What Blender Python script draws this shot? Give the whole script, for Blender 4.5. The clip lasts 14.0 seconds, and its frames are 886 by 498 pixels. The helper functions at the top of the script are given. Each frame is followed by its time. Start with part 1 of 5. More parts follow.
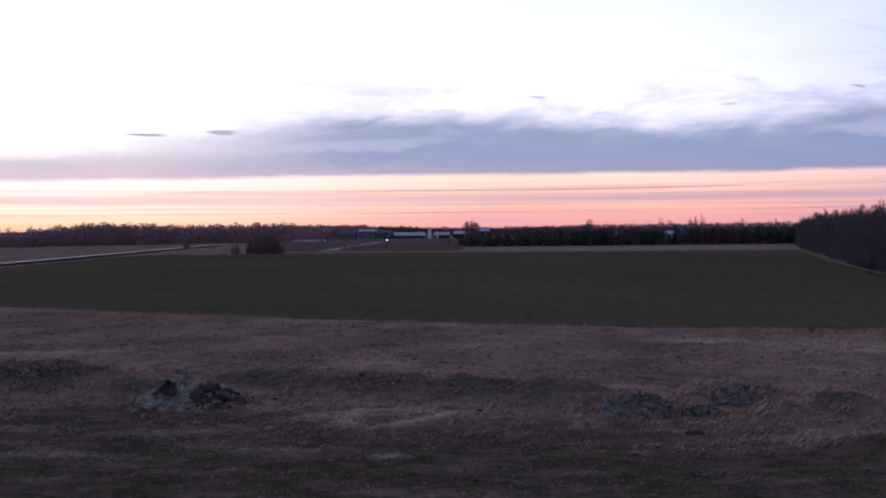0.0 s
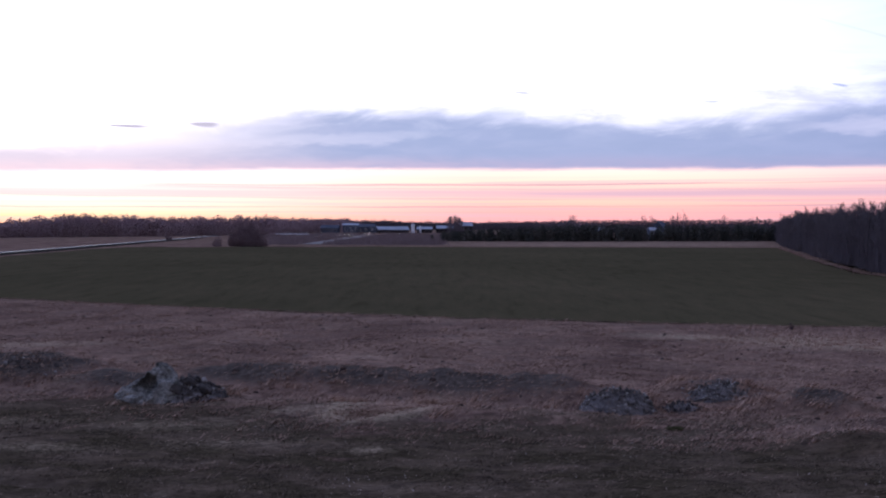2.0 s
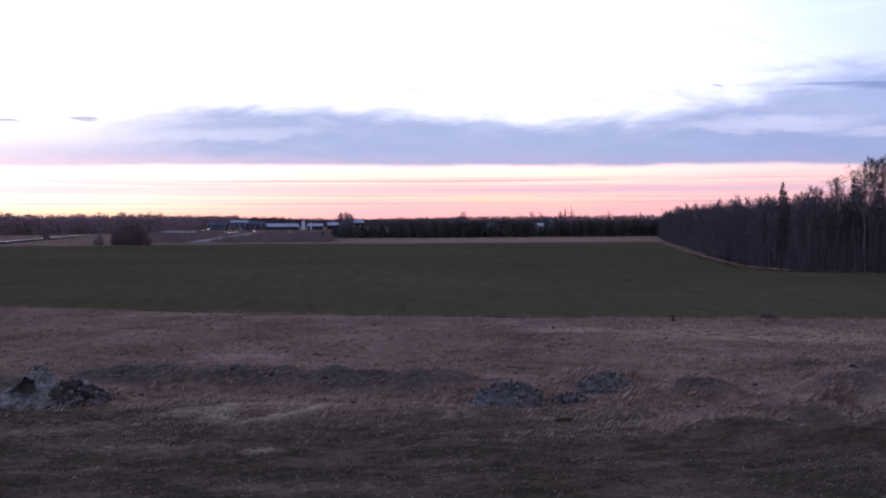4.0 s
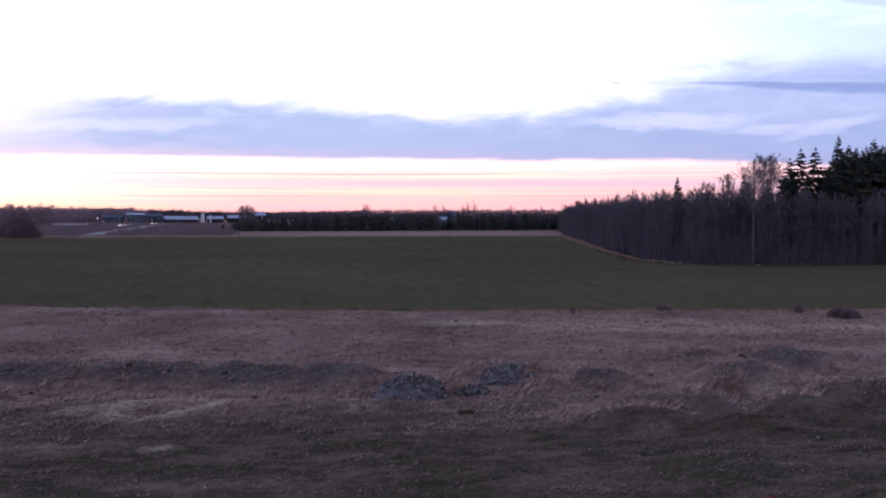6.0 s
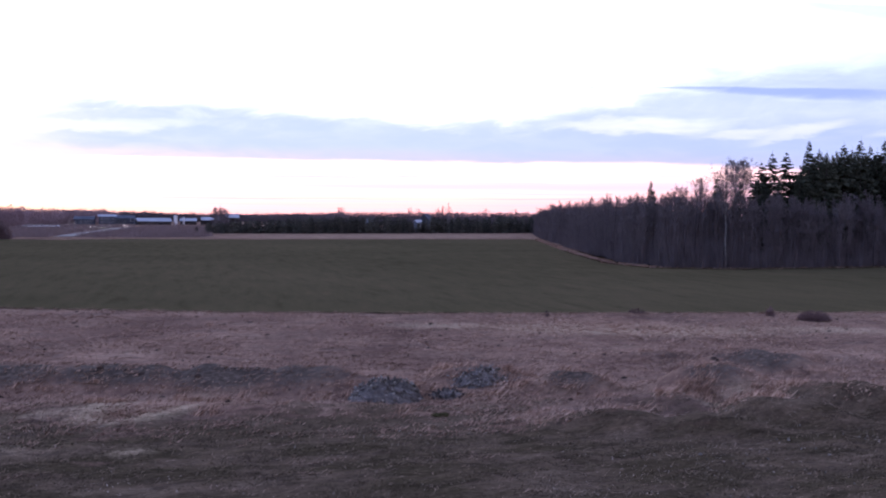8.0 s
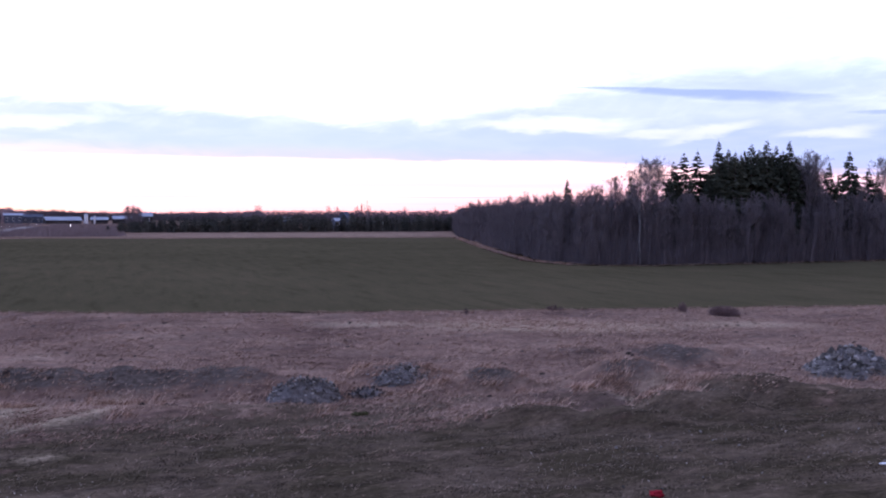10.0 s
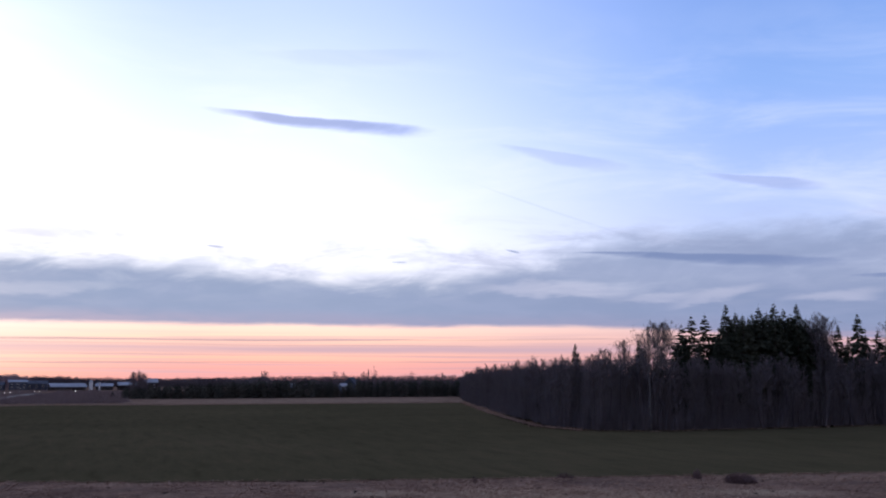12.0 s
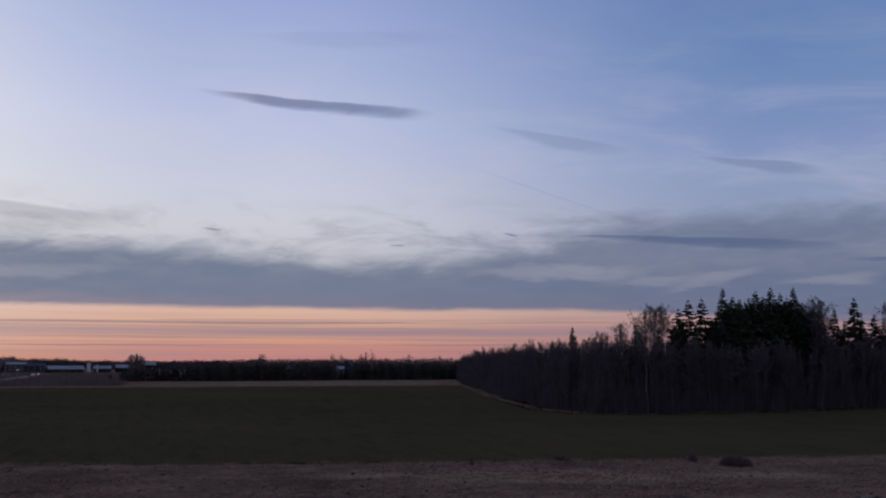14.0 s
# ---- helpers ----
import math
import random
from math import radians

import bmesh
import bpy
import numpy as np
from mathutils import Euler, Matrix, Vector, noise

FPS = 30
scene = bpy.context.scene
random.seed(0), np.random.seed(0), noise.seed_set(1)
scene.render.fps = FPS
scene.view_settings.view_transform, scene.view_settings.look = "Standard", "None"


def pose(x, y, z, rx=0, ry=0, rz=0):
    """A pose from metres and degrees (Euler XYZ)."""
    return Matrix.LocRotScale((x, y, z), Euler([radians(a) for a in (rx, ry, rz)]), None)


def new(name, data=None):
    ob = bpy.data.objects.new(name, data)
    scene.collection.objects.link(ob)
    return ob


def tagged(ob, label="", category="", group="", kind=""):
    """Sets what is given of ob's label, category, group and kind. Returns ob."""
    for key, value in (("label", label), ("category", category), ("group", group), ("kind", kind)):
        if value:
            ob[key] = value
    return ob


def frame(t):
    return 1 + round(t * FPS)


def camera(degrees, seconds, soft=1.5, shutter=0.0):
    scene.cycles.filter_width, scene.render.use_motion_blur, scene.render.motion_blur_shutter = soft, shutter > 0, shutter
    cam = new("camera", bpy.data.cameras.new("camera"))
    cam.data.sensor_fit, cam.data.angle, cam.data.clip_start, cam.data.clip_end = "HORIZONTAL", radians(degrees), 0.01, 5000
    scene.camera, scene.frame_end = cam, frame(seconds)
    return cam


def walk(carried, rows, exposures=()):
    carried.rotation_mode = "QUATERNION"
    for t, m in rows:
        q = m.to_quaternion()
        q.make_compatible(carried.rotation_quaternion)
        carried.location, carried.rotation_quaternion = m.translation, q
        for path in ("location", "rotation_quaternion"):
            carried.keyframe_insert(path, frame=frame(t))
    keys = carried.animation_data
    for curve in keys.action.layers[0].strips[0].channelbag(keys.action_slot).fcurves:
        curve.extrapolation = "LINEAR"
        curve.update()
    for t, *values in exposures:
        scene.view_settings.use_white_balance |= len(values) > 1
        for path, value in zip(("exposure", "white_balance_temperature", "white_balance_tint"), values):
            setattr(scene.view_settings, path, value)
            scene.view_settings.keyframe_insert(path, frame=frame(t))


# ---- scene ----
cam = camera(50.07, 14.0, soft=2.0, shutter=0.25)
EYE = (0.0, 0.0, 8.0)
# seconds, yaw, pitch, roll
TURN = [
    (0.0, 0.0, -1.28, 0.41), (0.5, -1.31, -1.56, 0.15), (1.0, -0.92, -1.6, -0.25), (1.5, -1.07, -1.6, -0.06),
    (2.0, -1.02, -1.61, -0.13), (2.3, -1.12, -1.62, 0.06), (2.5, -1.97, -1.64, 0.34), (2.6, -3.73, -1.63, 0.3),
    (2.7, -5.62, -1.61, 0.25), (2.8, -6.9, -1.59, 0.2), (3.0, -7.72, -1.58, 0.11), (3.2, -7.58, -1.62, 0.12),
    (5.3, -7.68, -2.05, 0.2), (5.4, -8.05, -2.05, 0.25), (5.5, -9.16, -2.05, 0.24), (5.6, -11.0, -2.11, 0.03),
    (5.7, -12.79, -2.18, -0.16), (5.8, -13.44, -2.22, -0.18), (6.0, -13.41, -2.21, -0.16), (6.5, -14.41, -2.08, -0.0),
    (7.0, -14.69, -2.12, 0.1), (7.5, -14.83, -1.88, -0.27), (8.0, -14.93, -2.03, -0.37), (8.3, -15.25, -2.11, -0.34),
    (8.4, -16.21, -2.15, -0.31), (8.5, -17.39, -2.17, -0.3), (8.6, -18.71, -2.16, -0.3), (8.7, -19.61, -2.14, -0.3),
    (10.8, -19.84, -2.11, -0.27), (11.0, -19.87, -2.11, -0.27), (11.2, -19.95, -1.94, -0.28),
    (11.3, -19.86, -1.39, -0.28), (11.4, -19.61, 0.61, -0.27), (11.5, -19.22, 3.03, -0.25), (11.6, -19.11, 5.11, -0.2),
    (11.7, -19.26, 6.3, -0.11), (11.8, -19.35, 7.1, -0.07), (12.0, -19.37, 7.8, -0.05), (12.5, -19.31, 7.54, 0.03),
    (13.0, -19.41, 7.34, 0.09), (13.5, -19.47, 7.15, -0.08), (14.0, -19.53, 6.79, -0.14),
]
walk(cam, [(t, pose(*EYE, 90 + p, r, w)) for t, w, p, r in TURN],
     [(0.0, 0.66, 6200, 19), (0.5, 0.82, 6190, 19), (1.5, 1.0, 6180, 19), (3.0, 1.0, 6180, 19), (5.5, 1.32, 6180, 19), (6.0, 1.32, 6180, 19), (6.5, 1.6, 6180, 19), (7.5, 1.74, 6180, 21), (11.0, 1.89, 6180, 22),
      (11.6, 1.89, 6180, 22), (11.8, 1.4, 6200, 15), (12.0, 0.76, 6400, 12), (12.5, 0.07, 6500, 11), (13.0, -0.14, 6500, 11), (14.0, -0.24, 6500, 11)])

# ---------------------------------------------------------------- nodes
class Graph:
    """Short hand for a node tree."""

    def __init__(self, tree):
        self.tree = tree
        tree.nodes.clear()

    def add(self, kind, **props):
        node = self.tree.nodes.new(kind)
        if "operation" in props:
            node.operation = props["operation"]
        if "blend_type" in props:
            node.blend_type = props["blend_type"]
        if "data_type" in props:
            node.data_type = props["data_type"]
        return node

    def put(self, socket, value):
        if isinstance(value, bpy.types.NodeSocket):
            self.tree.links.new(value, socket)
        else:
            socket.default_value = value

    def math(self, op, a, b=0.0, c=None):
        node = self.add("ShaderNodeMath", operation=op)
        self.put(node.inputs[0], a)
        self.put(node.inputs[1], b)
        if c is not None:
            self.put(node.inputs[2], c)
        return node.outputs[0]

    def step(self, value, lo, hi, a=0.0, b=1.0):
        node = self.add("ShaderNodeMapRange")
        node.interpolation_type = "SMOOTHSTEP"
        for i, v in enumerate((value, lo, hi, a, b)):
            self.put(node.inputs[i], v)
        return node.outputs[0]

    def line(self, value, lo, hi, a=0.0, b=1.0):
        node = self.add("ShaderNodeMapRange")
        for i, v in enumerate((value, lo, hi, a, b)):
            self.put(node.inputs[i], v)
        return node.outputs[0]

    def mix(self, fac, a, b, blend="MIX"):
        node = self.add("ShaderNodeMixRGB", blend_type=blend)
        self.put(node.inputs[0], fac)
        for s, v in ((node.inputs[1], a), (node.inputs[2], b)):
            self.put(s, (*v, 1.0) if isinstance(v, tuple) and len(v) == 3 else v)
        return node.outputs[0]

    def xyz(self, x, y, z=0.0):
        node = self.add("ShaderNodeCombineXYZ")
        for s, v in zip(node.inputs, (x, y, z)):
            self.put(s, v)
        return node.outputs[0]

    def noise(self, vector, scale, detail=4.0, rough=0.55, warp=0.0):
        node = self.add("ShaderNodeTexNoise")
        self.put(node.inputs["Vector"], vector)
        node.inputs["Scale"].default_value = scale
        node.inputs["Detail"].default_value = detail
        node.inputs["Roughness"].default_value = rough
        node.inputs["Distortion"].default_value = warp
        return node.outputs[0]

    def ramp(self, fac, stops):
        node = self.add("ShaderNodeValToRGB")
        band = node.color_ramp
        while len(band.elements) < len(stops):
            band.elements.new(0.5)
        for e, (p, c) in zip(band.elements, stops):
            e.position, e.color = p, (*c, 1.0)
        self.put(node.inputs[0], fac)
        return node.outputs[0]


# ---------------------------------------------------------------- dusk sky
def dusk_sky():
    world = bpy.data.worlds.new("dusk_sky")
    world.use_nodes = True
    scene.world = world
    g = Graph(world.node_tree)
    way = g.add("ShaderNodeSeparateXYZ")
    g.put(way.inputs[0], g.add("ShaderNodeTexCoord").outputs["Generated"])
    x, y, z = way.outputs
    az = g.math("MULTIPLY", g.math("ARCTAN2", x, y), 57.2958)
    el = g.math("MULTIPLY", g.math("ARCSINE", z), 57.2958)
    off = g.math("ABSOLUTE", g.math("ADD", az, 25.0))      # the sun went down at azimuth -25
    u = g.math("POWER", g.math("DIVIDE", g.math("MAXIMUM", el, 0.0), 90.0), 0.5)

    def rise(stops):
        return g.ramp(u, [(math.sqrt(e / 90.0), tuple(v * 0.5 for v in c)) for e, c in stops])
    glow = rise([(0, (.84, .40, .20)), (0.35, (.86, .50, .26)), (0.8, (.90, .62, .42)), (1.4, (.88, .62, .48)), (2.1, (.84, .62, .53)), (2.9, (.90, .72, .64)), (5, (.76, .73, .72)),
                 (8, (1.0, .98, .96)), (14, (.98, 1.0, 1.05)), (22, (.70, .77, .95)), (40, (.28, .34, .48)), (90, (.16, .18, .27))])
    west = rise([(0, (.576, .248, .239)), (0.5, (.625, .287, .255)), (0.85, (.66, .307, .256)), (1.2, (.735, .372, .275)), (1.9, (.648, .378, .310)), (2.4, (.792, .477, .351)), (3.0, (.810, .522, .414)), (5, (.60, .595, .64)),
                 (8, (.70, .71, .79)), (10, (.685, .712, .84)), (14, (.58, .64, .875)), (22, (.36, .45, .77)), (40, (.18, .23, .40)), (90, (.16, .18, .27))])
    north = rise([(0, (.355, .186, .220)), (0.8, (.395, .210, .244)), (1.6, (.42, .248, .27)), (2.6, (.485, .314, .315)), (3.2, (.47, .353, .362)), (5, (.41, .42, .50)),
                  (8, (.34, .40, .565)), (12, (.26, .35, .61)), (17, (.175, .285, .555)), (22, (.14, .24, .51)), (40, (.12, .17, .32)), (90, (.16, .18, .27))])
    east = rise([(0, (.12, .12, .15)), (4, (.20, .17, .20)), (10, (.20, .19, .23)), (25, (.15, .17, .26)), (90, (.16, .18, .27))])
    sky = g.mix(g.step(off, 2, 31), glow, west)
    sky = g.mix(g.step(off, 33, 65), sky, north)
    sky = g.mix(g.step(off, 85, 150), sky, east)

    # pale veil above the bank
    flow = g.xyz(g.math("MULTIPLY", az, 0.05), g.math("MULTIPLY", g.math("ADD", el, g.math("MULTIPLY", az, 0.05)), 0.22))
    veil = g.noise(flow, 1.6, 6.0, 0.6, 0.6)
    veil = g.math("MULTIPLY", g.step(veil, 0.42, 0.75), g.math("MULTIPLY", g.step(el, 5.0, 8.0), g.step(el, 24.0, 10.0)))
    sky = g.mix(g.math("MULTIPLY", veil, 0.38), sky, g.mix(g.step(off, 30, 55), (0.37, 0.37, 0.40), (0.30, 0.31, 0.37)))

    # soft grey puffs between the bank and the clear sky
    puff = g.noise(g.xyz(g.math("MULTIPLY", az, 0.15), g.math("MULTIPLY", g.math("ADD", el, g.math("MULTIPLY", az, 0.06)), 0.55)), 1.0, 5.0, 0.62, 0.5)
    puff = g.math("MULTIPLY", g.step(puff, 0.46, 0.70), g.math("MULTIPLY", g.step(el, 5.2, 6.6), g.step(el, 10.5, 7.6)))
    sky = g.mix(g.math("MULTIPLY", g.math("MULTIPLY", puff, g.step(off, 8, 24)), 0.62), sky, g.mix(g.step(off, 20, 55), (.205, .20, .235), (.125, .138, .195)))

    # the bank of cloud: level base, ragged top
    bank_tone = g.mix(g.step(off, 4, 22), (.180, .165, .188), g.mix(g.step(off, 32, 65), (.094, .115, .166), (.077, .097, .153)))
    wisp = g.noise(g.xyz(g.math("MULTIPLY", az, 0.13), g.math("MULTIPLY", el, 0.8)), 1.0, 7.0, 0.62, 0.3)
    fluff = g.noise(g.xyz(g.math("MULTIPLY", g.math("ADD", az, g.math("MULTIPLY", el, -2.0)), 0.17), g.math("MULTIPLY", el, 0.85)), 1.0, 5.0, 0.5, 0.2)
    rag = g.noise(g.xyz(g.math("MULTIPLY", g.math("ADD", az, g.math("MULTIPLY", el, -1.0)), 0.30), g.math("MULTIPLY", el, 0.62)), 1.0, 5.0, 0.58, 0.6)
    top = g.math("ADD", g.math("ADD", g.line(az, -27, -12, 3.9, 5.2), g.line(az, -19, -5, 0.0, 1.45)), g.math("ADD", g.line(az, 0, 12, 0.0, -0.85), g.line(az, 21, 31, 0.0, 2.4)))
    top = g.math("ADD", top, g.math("ADD", g.math("MULTIPLY", g.math("SUBTRACT", wisp, 0.5), 1.8), g.math("MULTIPLY", g.math("SUBTRACT", rag, 0.5), 2.0)))
    foot = g.math("ADD", g.line(az, -25, -3, 2.62, 3.08), g.math("ADD", g.math("ADD", g.line(az, 8, 28, 0.0, -0.10), g.line(az, 30, 44, 0.0, -0.9)), g.math("MULTIPLY", g.math("SUBTRACT", wisp, 0.5), 0.6)))
    over = g.math("SUBTRACT", el, foot)
    body = g.math("MULTIPLY", g.step(over, -0.08, 0.30), g.step(g.math("SUBTRACT", top, el), -1.2, 0.75))
    torn = g.math("SUBTRACT", 1.0, g.math("MULTIPLY", g.step(fluff, 0.50, 0.78), g.math("MULTIPLY", g.step(el, 3.9, 5.2), g.step(az, 18, 28, 0.12, 0.32))))
    body = g.math("MULTIPLY", body, torn)
    thin = g.math("MULTIPLY", g.step(el, 3.5, 5.0), g.step(az, -5, -18, 0.0, 0.45))
    body = g.math("MULTIPLY", body, g.math("SUBTRACT", 1.0, thin))
    body = g.math("MULTIPLY", body, g.math("SUBTRACT", 1.0, g.math("MULTIPLY", g.step(rag, 0.46, 0.74), g.math("MULTIPLY", g.step(el, 4.2, 6.2), 0.14))))
    body = g.math("MULTIPLY", body, g.step(off, 0, 26, 0.88, 0.98))
    body = g.math("MULTIPLY", body, g.math("SUBTRACT", 1.0, g.math("MULTIPLY", g.math("MULTIPLY", g.step(az, 22, 30), g.step(el, 4.6, 6.0)), 0.14)))
    body = g.math("MULTIPLY", body, g.step(off, 140, 100))
    # mottled body, its underside lit pink by the glow
    mottle = g.noise(g.xyz(g.math("MULTIPLY", az, 0.24), g.math("MULTIPLY", g.math("ADD", el, g.math("MULTIPLY", az, 0.03)), 1.1)), 1.0, 5.0, 0.6, 0.4)
    bank_tone = g.mix(g.step(mottle, 0.34, 0.72, 0.0, 0.18), bank_tone, g.mix(g.step(off, 8, 34), (.26, .24, .26), (.130, .143, .205)))
    lining = g.mix(g.step(off, 4, 40), (.27, .180, .180), g.mix(g.step(off, 36, 60), (.128, .108, .150), (.102, .098, .145)))
    bank_tone = g.mix(g.math("MULTIPLY", g.step(over, 1.15, 0.05), g.step(mottle, 0.25, 0.6, 0.2, 0.55)), bank_tone, lining)
    sky = g.mix(body, sky, bank_tone)

    # pale rifts in the bank: azimuth, height, half length, half thickness, slope, amount
    for a, e, ha, he, slope, amount in ((-5.2, 4.92, 5.0, 0.34, 0.05, 0.16), (25.6, 5.33, 3.8, 0.36, -0.03, 0.38), (32.6, 4.85, 1.9, 0.28, 0.10, 0.30), (35.6, 4.80, 2.2, 0.36, 0.16, 0.38), (41.8, 4.62, 2.3, 0.34, 0.05, 0.36)):
        da = g.math("SUBTRACT", az, a)
        de = g.math("SUBTRACT", g.math("SUBTRACT", el, e), g.math("MULTIPLY", da, slope))
        de = g.math("ADD", de, g.math("ADD", g.math("MULTIPLY", g.math("SUBTRACT", mottle, 0.5), 1.3), g.math("MULTIPLY", g.math("SUBTRACT", rag, 0.5), 0.9)))
        r = g.math("ADD", g.math("POWER", g.math("ABSOLUTE", g.math("DIVIDE", da, ha)), 2.0), g.math("POWER", g.math("ABSOLUTE", g.math("DIVIDE", de, he)), 2.0))
        sky = g.mix(g.math("MULTIPLY", g.step(r, 2.2, -0.4), amount), sky, g.mix(g.step(off, 15, 50), (.36, .335, .345), (.215, .212, .255)))

    # thin level streaks low over the horizon
    streak = g.noise(g.xyz(g.math("MULTIPLY", az, 0.045), g.math("MULTIPLY", el, 3.4)), 1.0, 3.0, 0.6, 0.2)
    low = g.math("MULTIPLY", g.math("MULTIPLY", g.step(streak, 0.45, 0.62), g.step(el, 2.9, 2.4)), 0.5)
    broad = low
    fine_lines = None
    for height, half, amount, slope in ((2.25, 0.07, 0.5, 0.003), (2.02, 0.04, 0.3, -0.004), (1.70, 0.40, 0.80, 0.002), (1.42, 0.04, 0.28, -0.004), (0.93, 0.06, 0.5, 0.004), (0.60, 0.04, 0.22, 0.0)):
        d = g.math("ABSOLUTE", g.math("SUBTRACT", el, g.math("ADD", g.math("MULTIPLY", az, slope), g.math("ADD", height, g.math("MULTIPLY", g.math("SUBTRACT", wisp, 0.5), 0.22)))))
        mark = g.math("MULTIPLY", g.step(d, half, half * 0.1), g.math("MULTIPLY", g.step(streak, 0.36, 0.56, 0.7 if half > 0.2 else 0.25, 1.0), amount))
        if half > 0.2:
            broad = g.math("MAXIMUM", broad, mark)
        else:
            fine_lines = mark if fine_lines is None else g.math("MAXIMUM", fine_lines, mark)
    broad = g.math("MULTIPLY", g.math("MULTIPLY", broad, g.step(off, 0, 20, 0.9, 1.0)), g.step(off, 140, 90))
    fine_lines = g.math("MULTIPLY", fine_lines, g.step(off, 75, 45))
    sky = g.mix(broad, sky, g.mix(g.step(off, 5, 40), (.268, .185, .182), (.182, .128, .152)))
    sky = g.mix(fine_lines, sky, g.mix(g.step(off, 5, 40), (.16, .105, .105), (.095, .074, .088)))

    # long lens clouds: azimuth, height, half length, half thickness, slope, amount
    for a, e, ha, he, slope, amount in (
            (11.95, 15.35, 7.4, 0.50, -0.06, 0.85), (26.7, 13.3, 4.2, 0.50, -0.19, 0.32), (38.4, 11.4, 3.5, 0.38, -0.15, 0.5),
            (35.6, 7.10, 7.3, 0.40, -0.065, 0.85), (29.6, 7.50, 2.6, 0.10, -0.02, 0.55), (-5.0, 8.45, 6.5, 0.60, -0.06, 0.36), (45.8, 5.75, 3.6, 0.22, 0.0, 0.7), (47.0, 6.75, 2.2, 0.14, 0.0, 0.8),
            (-17.3, 5.48, 1.4, 0.12, 0.0, 1.0), (-13.1, 5.72, 0.95, 0.19, 0.0, 0.95), (5.7, 7.76, 0.65, 0.09, -0.09, 0.55),
            (16.7, 7.01, 0.6, 0.07, 0.0, 0.5), (25.5, 10.25, 5.2, 0.10, -0.36, 0.13), (23.6, 7.65, 0.5, 0.09, -0.2, 0.6), (14.0, 19.3, 7.0, 0.6, 0.03, 0.13)):
        da = g.math("SUBTRACT", az, a)
        de = g.math("SUBTRACT", g.math("SUBTRACT", el, e), g.math("MULTIPLY", da, slope))
        de = g.math("ADD", de, g.math("MULTIPLY", g.math("SUBTRACT", fluff, 0.5), he * 0.8))
        de = g.math("MULTIPLY", de, g.line(da, -ha, ha, 1.7, 0.8))
        de = g.math("MAXIMUM", g.math("MULTIPLY", de, 1.6), g.math("MULTIPLY", de, -0.65))      # crisp above, frayed below
        r = g.math("ADD", g.math("POWER", g.math("ABSOLUTE", g.math("DIVIDE", da, ha)), 2.0), g.math("POWER", g.math("ABSOLUTE", g.math("DIVIDE", de, he)), 2.0))
        r = g.math("ADD", r, g.math("ADD", g.math("MULTIPLY", g.math("SUBTRACT", wisp, 0.5), 0.9), g.math("MULTIPLY", g.math("SUBTRACT", rag, 0.5), 0.8)))
        sky = g.mix(g.math("MULTIPLY", g.step(r, 1.1, 0.15), amount), sky, g.mix(g.step(off, 10, 45), (.15, .143, .165), g.mix(g.step(el, 7.5, 10.0), (.058, .078, .140), (.095, .120, .215))))
    sky = g.mix(g.step(el, -0.1, -4.0), sky, (0.02, 0.02, 0.022))
    back = g.add("ShaderNodeBackground")
    g.put(back.inputs[0], sky)
    back.inputs[1].default_value = 2.0
    g.put(g.add("ShaderNodeOutputWorld").inputs[0], back.outputs[0])


dusk_sky()


# ---------------------------------------------------------------- materials
def material(name, colors, rough=0.9, scales=(0.6, 9.0), bump=0.3, per_object=0.0, per_island=0.0, metal=0.0, spec=0.0, extra=None):
    """A varied surface: colors from dark to light, spread by coarse and fine noise."""
    mat = bpy.data.materials.new(name)
    mat.use_nodes = True
    g = Graph(mat.node_tree)
    spot = g.add("ShaderNodeNewGeometry").outputs["Position"]
    if per_object:
        spot = g.add("ShaderNodeTexCoord").outputs["Object"]
    coarse = g.noise(spot, scales[0], 4.0, 0.6)
    fine = g.noise(spot, scales[1], 4.0, 0.65)
    v = g.math("ADD", g.math("MULTIPLY", coarse, 0.55), g.math("MULTIPLY", fine, 0.45))
    if per_object:
        v = g.math("ADD", v, g.math("MULTIPLY", g.math("SUBTRACT", g.add("ShaderNodeObjectInfo").outputs["Random"], 0.5), per_object))
    if per_island:
        v = g.math("ADD", v, g.math("MULTIPLY", g.math("SUBTRACT", g.add("ShaderNodeNewGeometry").outputs["Random Per Island"], 0.5), per_island))
    n = len(colors)
    col = g.ramp(v, [(0.36 + 0.28 * i / max(1, n - 1), c) for i, c in enumerate(colors)])
    if extra:
        col = extra(g, spot, col)
    sh = g.add("ShaderNodeBsdfPrincipled")
    g.put(sh.inputs["Base Color"], col)
    sh.inputs["Roughness"].default_value = rough
    sh.inputs["Metallic"].default_value = metal
    sh.inputs["Specular IOR Level"].default_value = spec
    if bump:
        b = g.add("ShaderNodeBump")
        b.inputs["Strength"].default_value = bump
        b.inputs["Distance"].default_value = 0.1
        g.put(b.inputs["Height"], fine)
        g.put(sh.inputs["Normal"], b.outputs[0])
    g.put(g.add("ShaderNodeOutputMaterial").inputs[0], sh.outputs[0])
    return mat


def lit(name, color, strength):
    mat = bpy.data.materials.new(name)
    mat.use_nodes = True
    g = Graph(mat.node_tree)
    e = g.add("ShaderNodeEmission")
    e.inputs[0].default_value, e.inputs[1].default_value = (*color, 1.0), strength
    g.put(g.add("ShaderNodeOutputMaterial").inputs[0], e.outputs[0])
    return mat


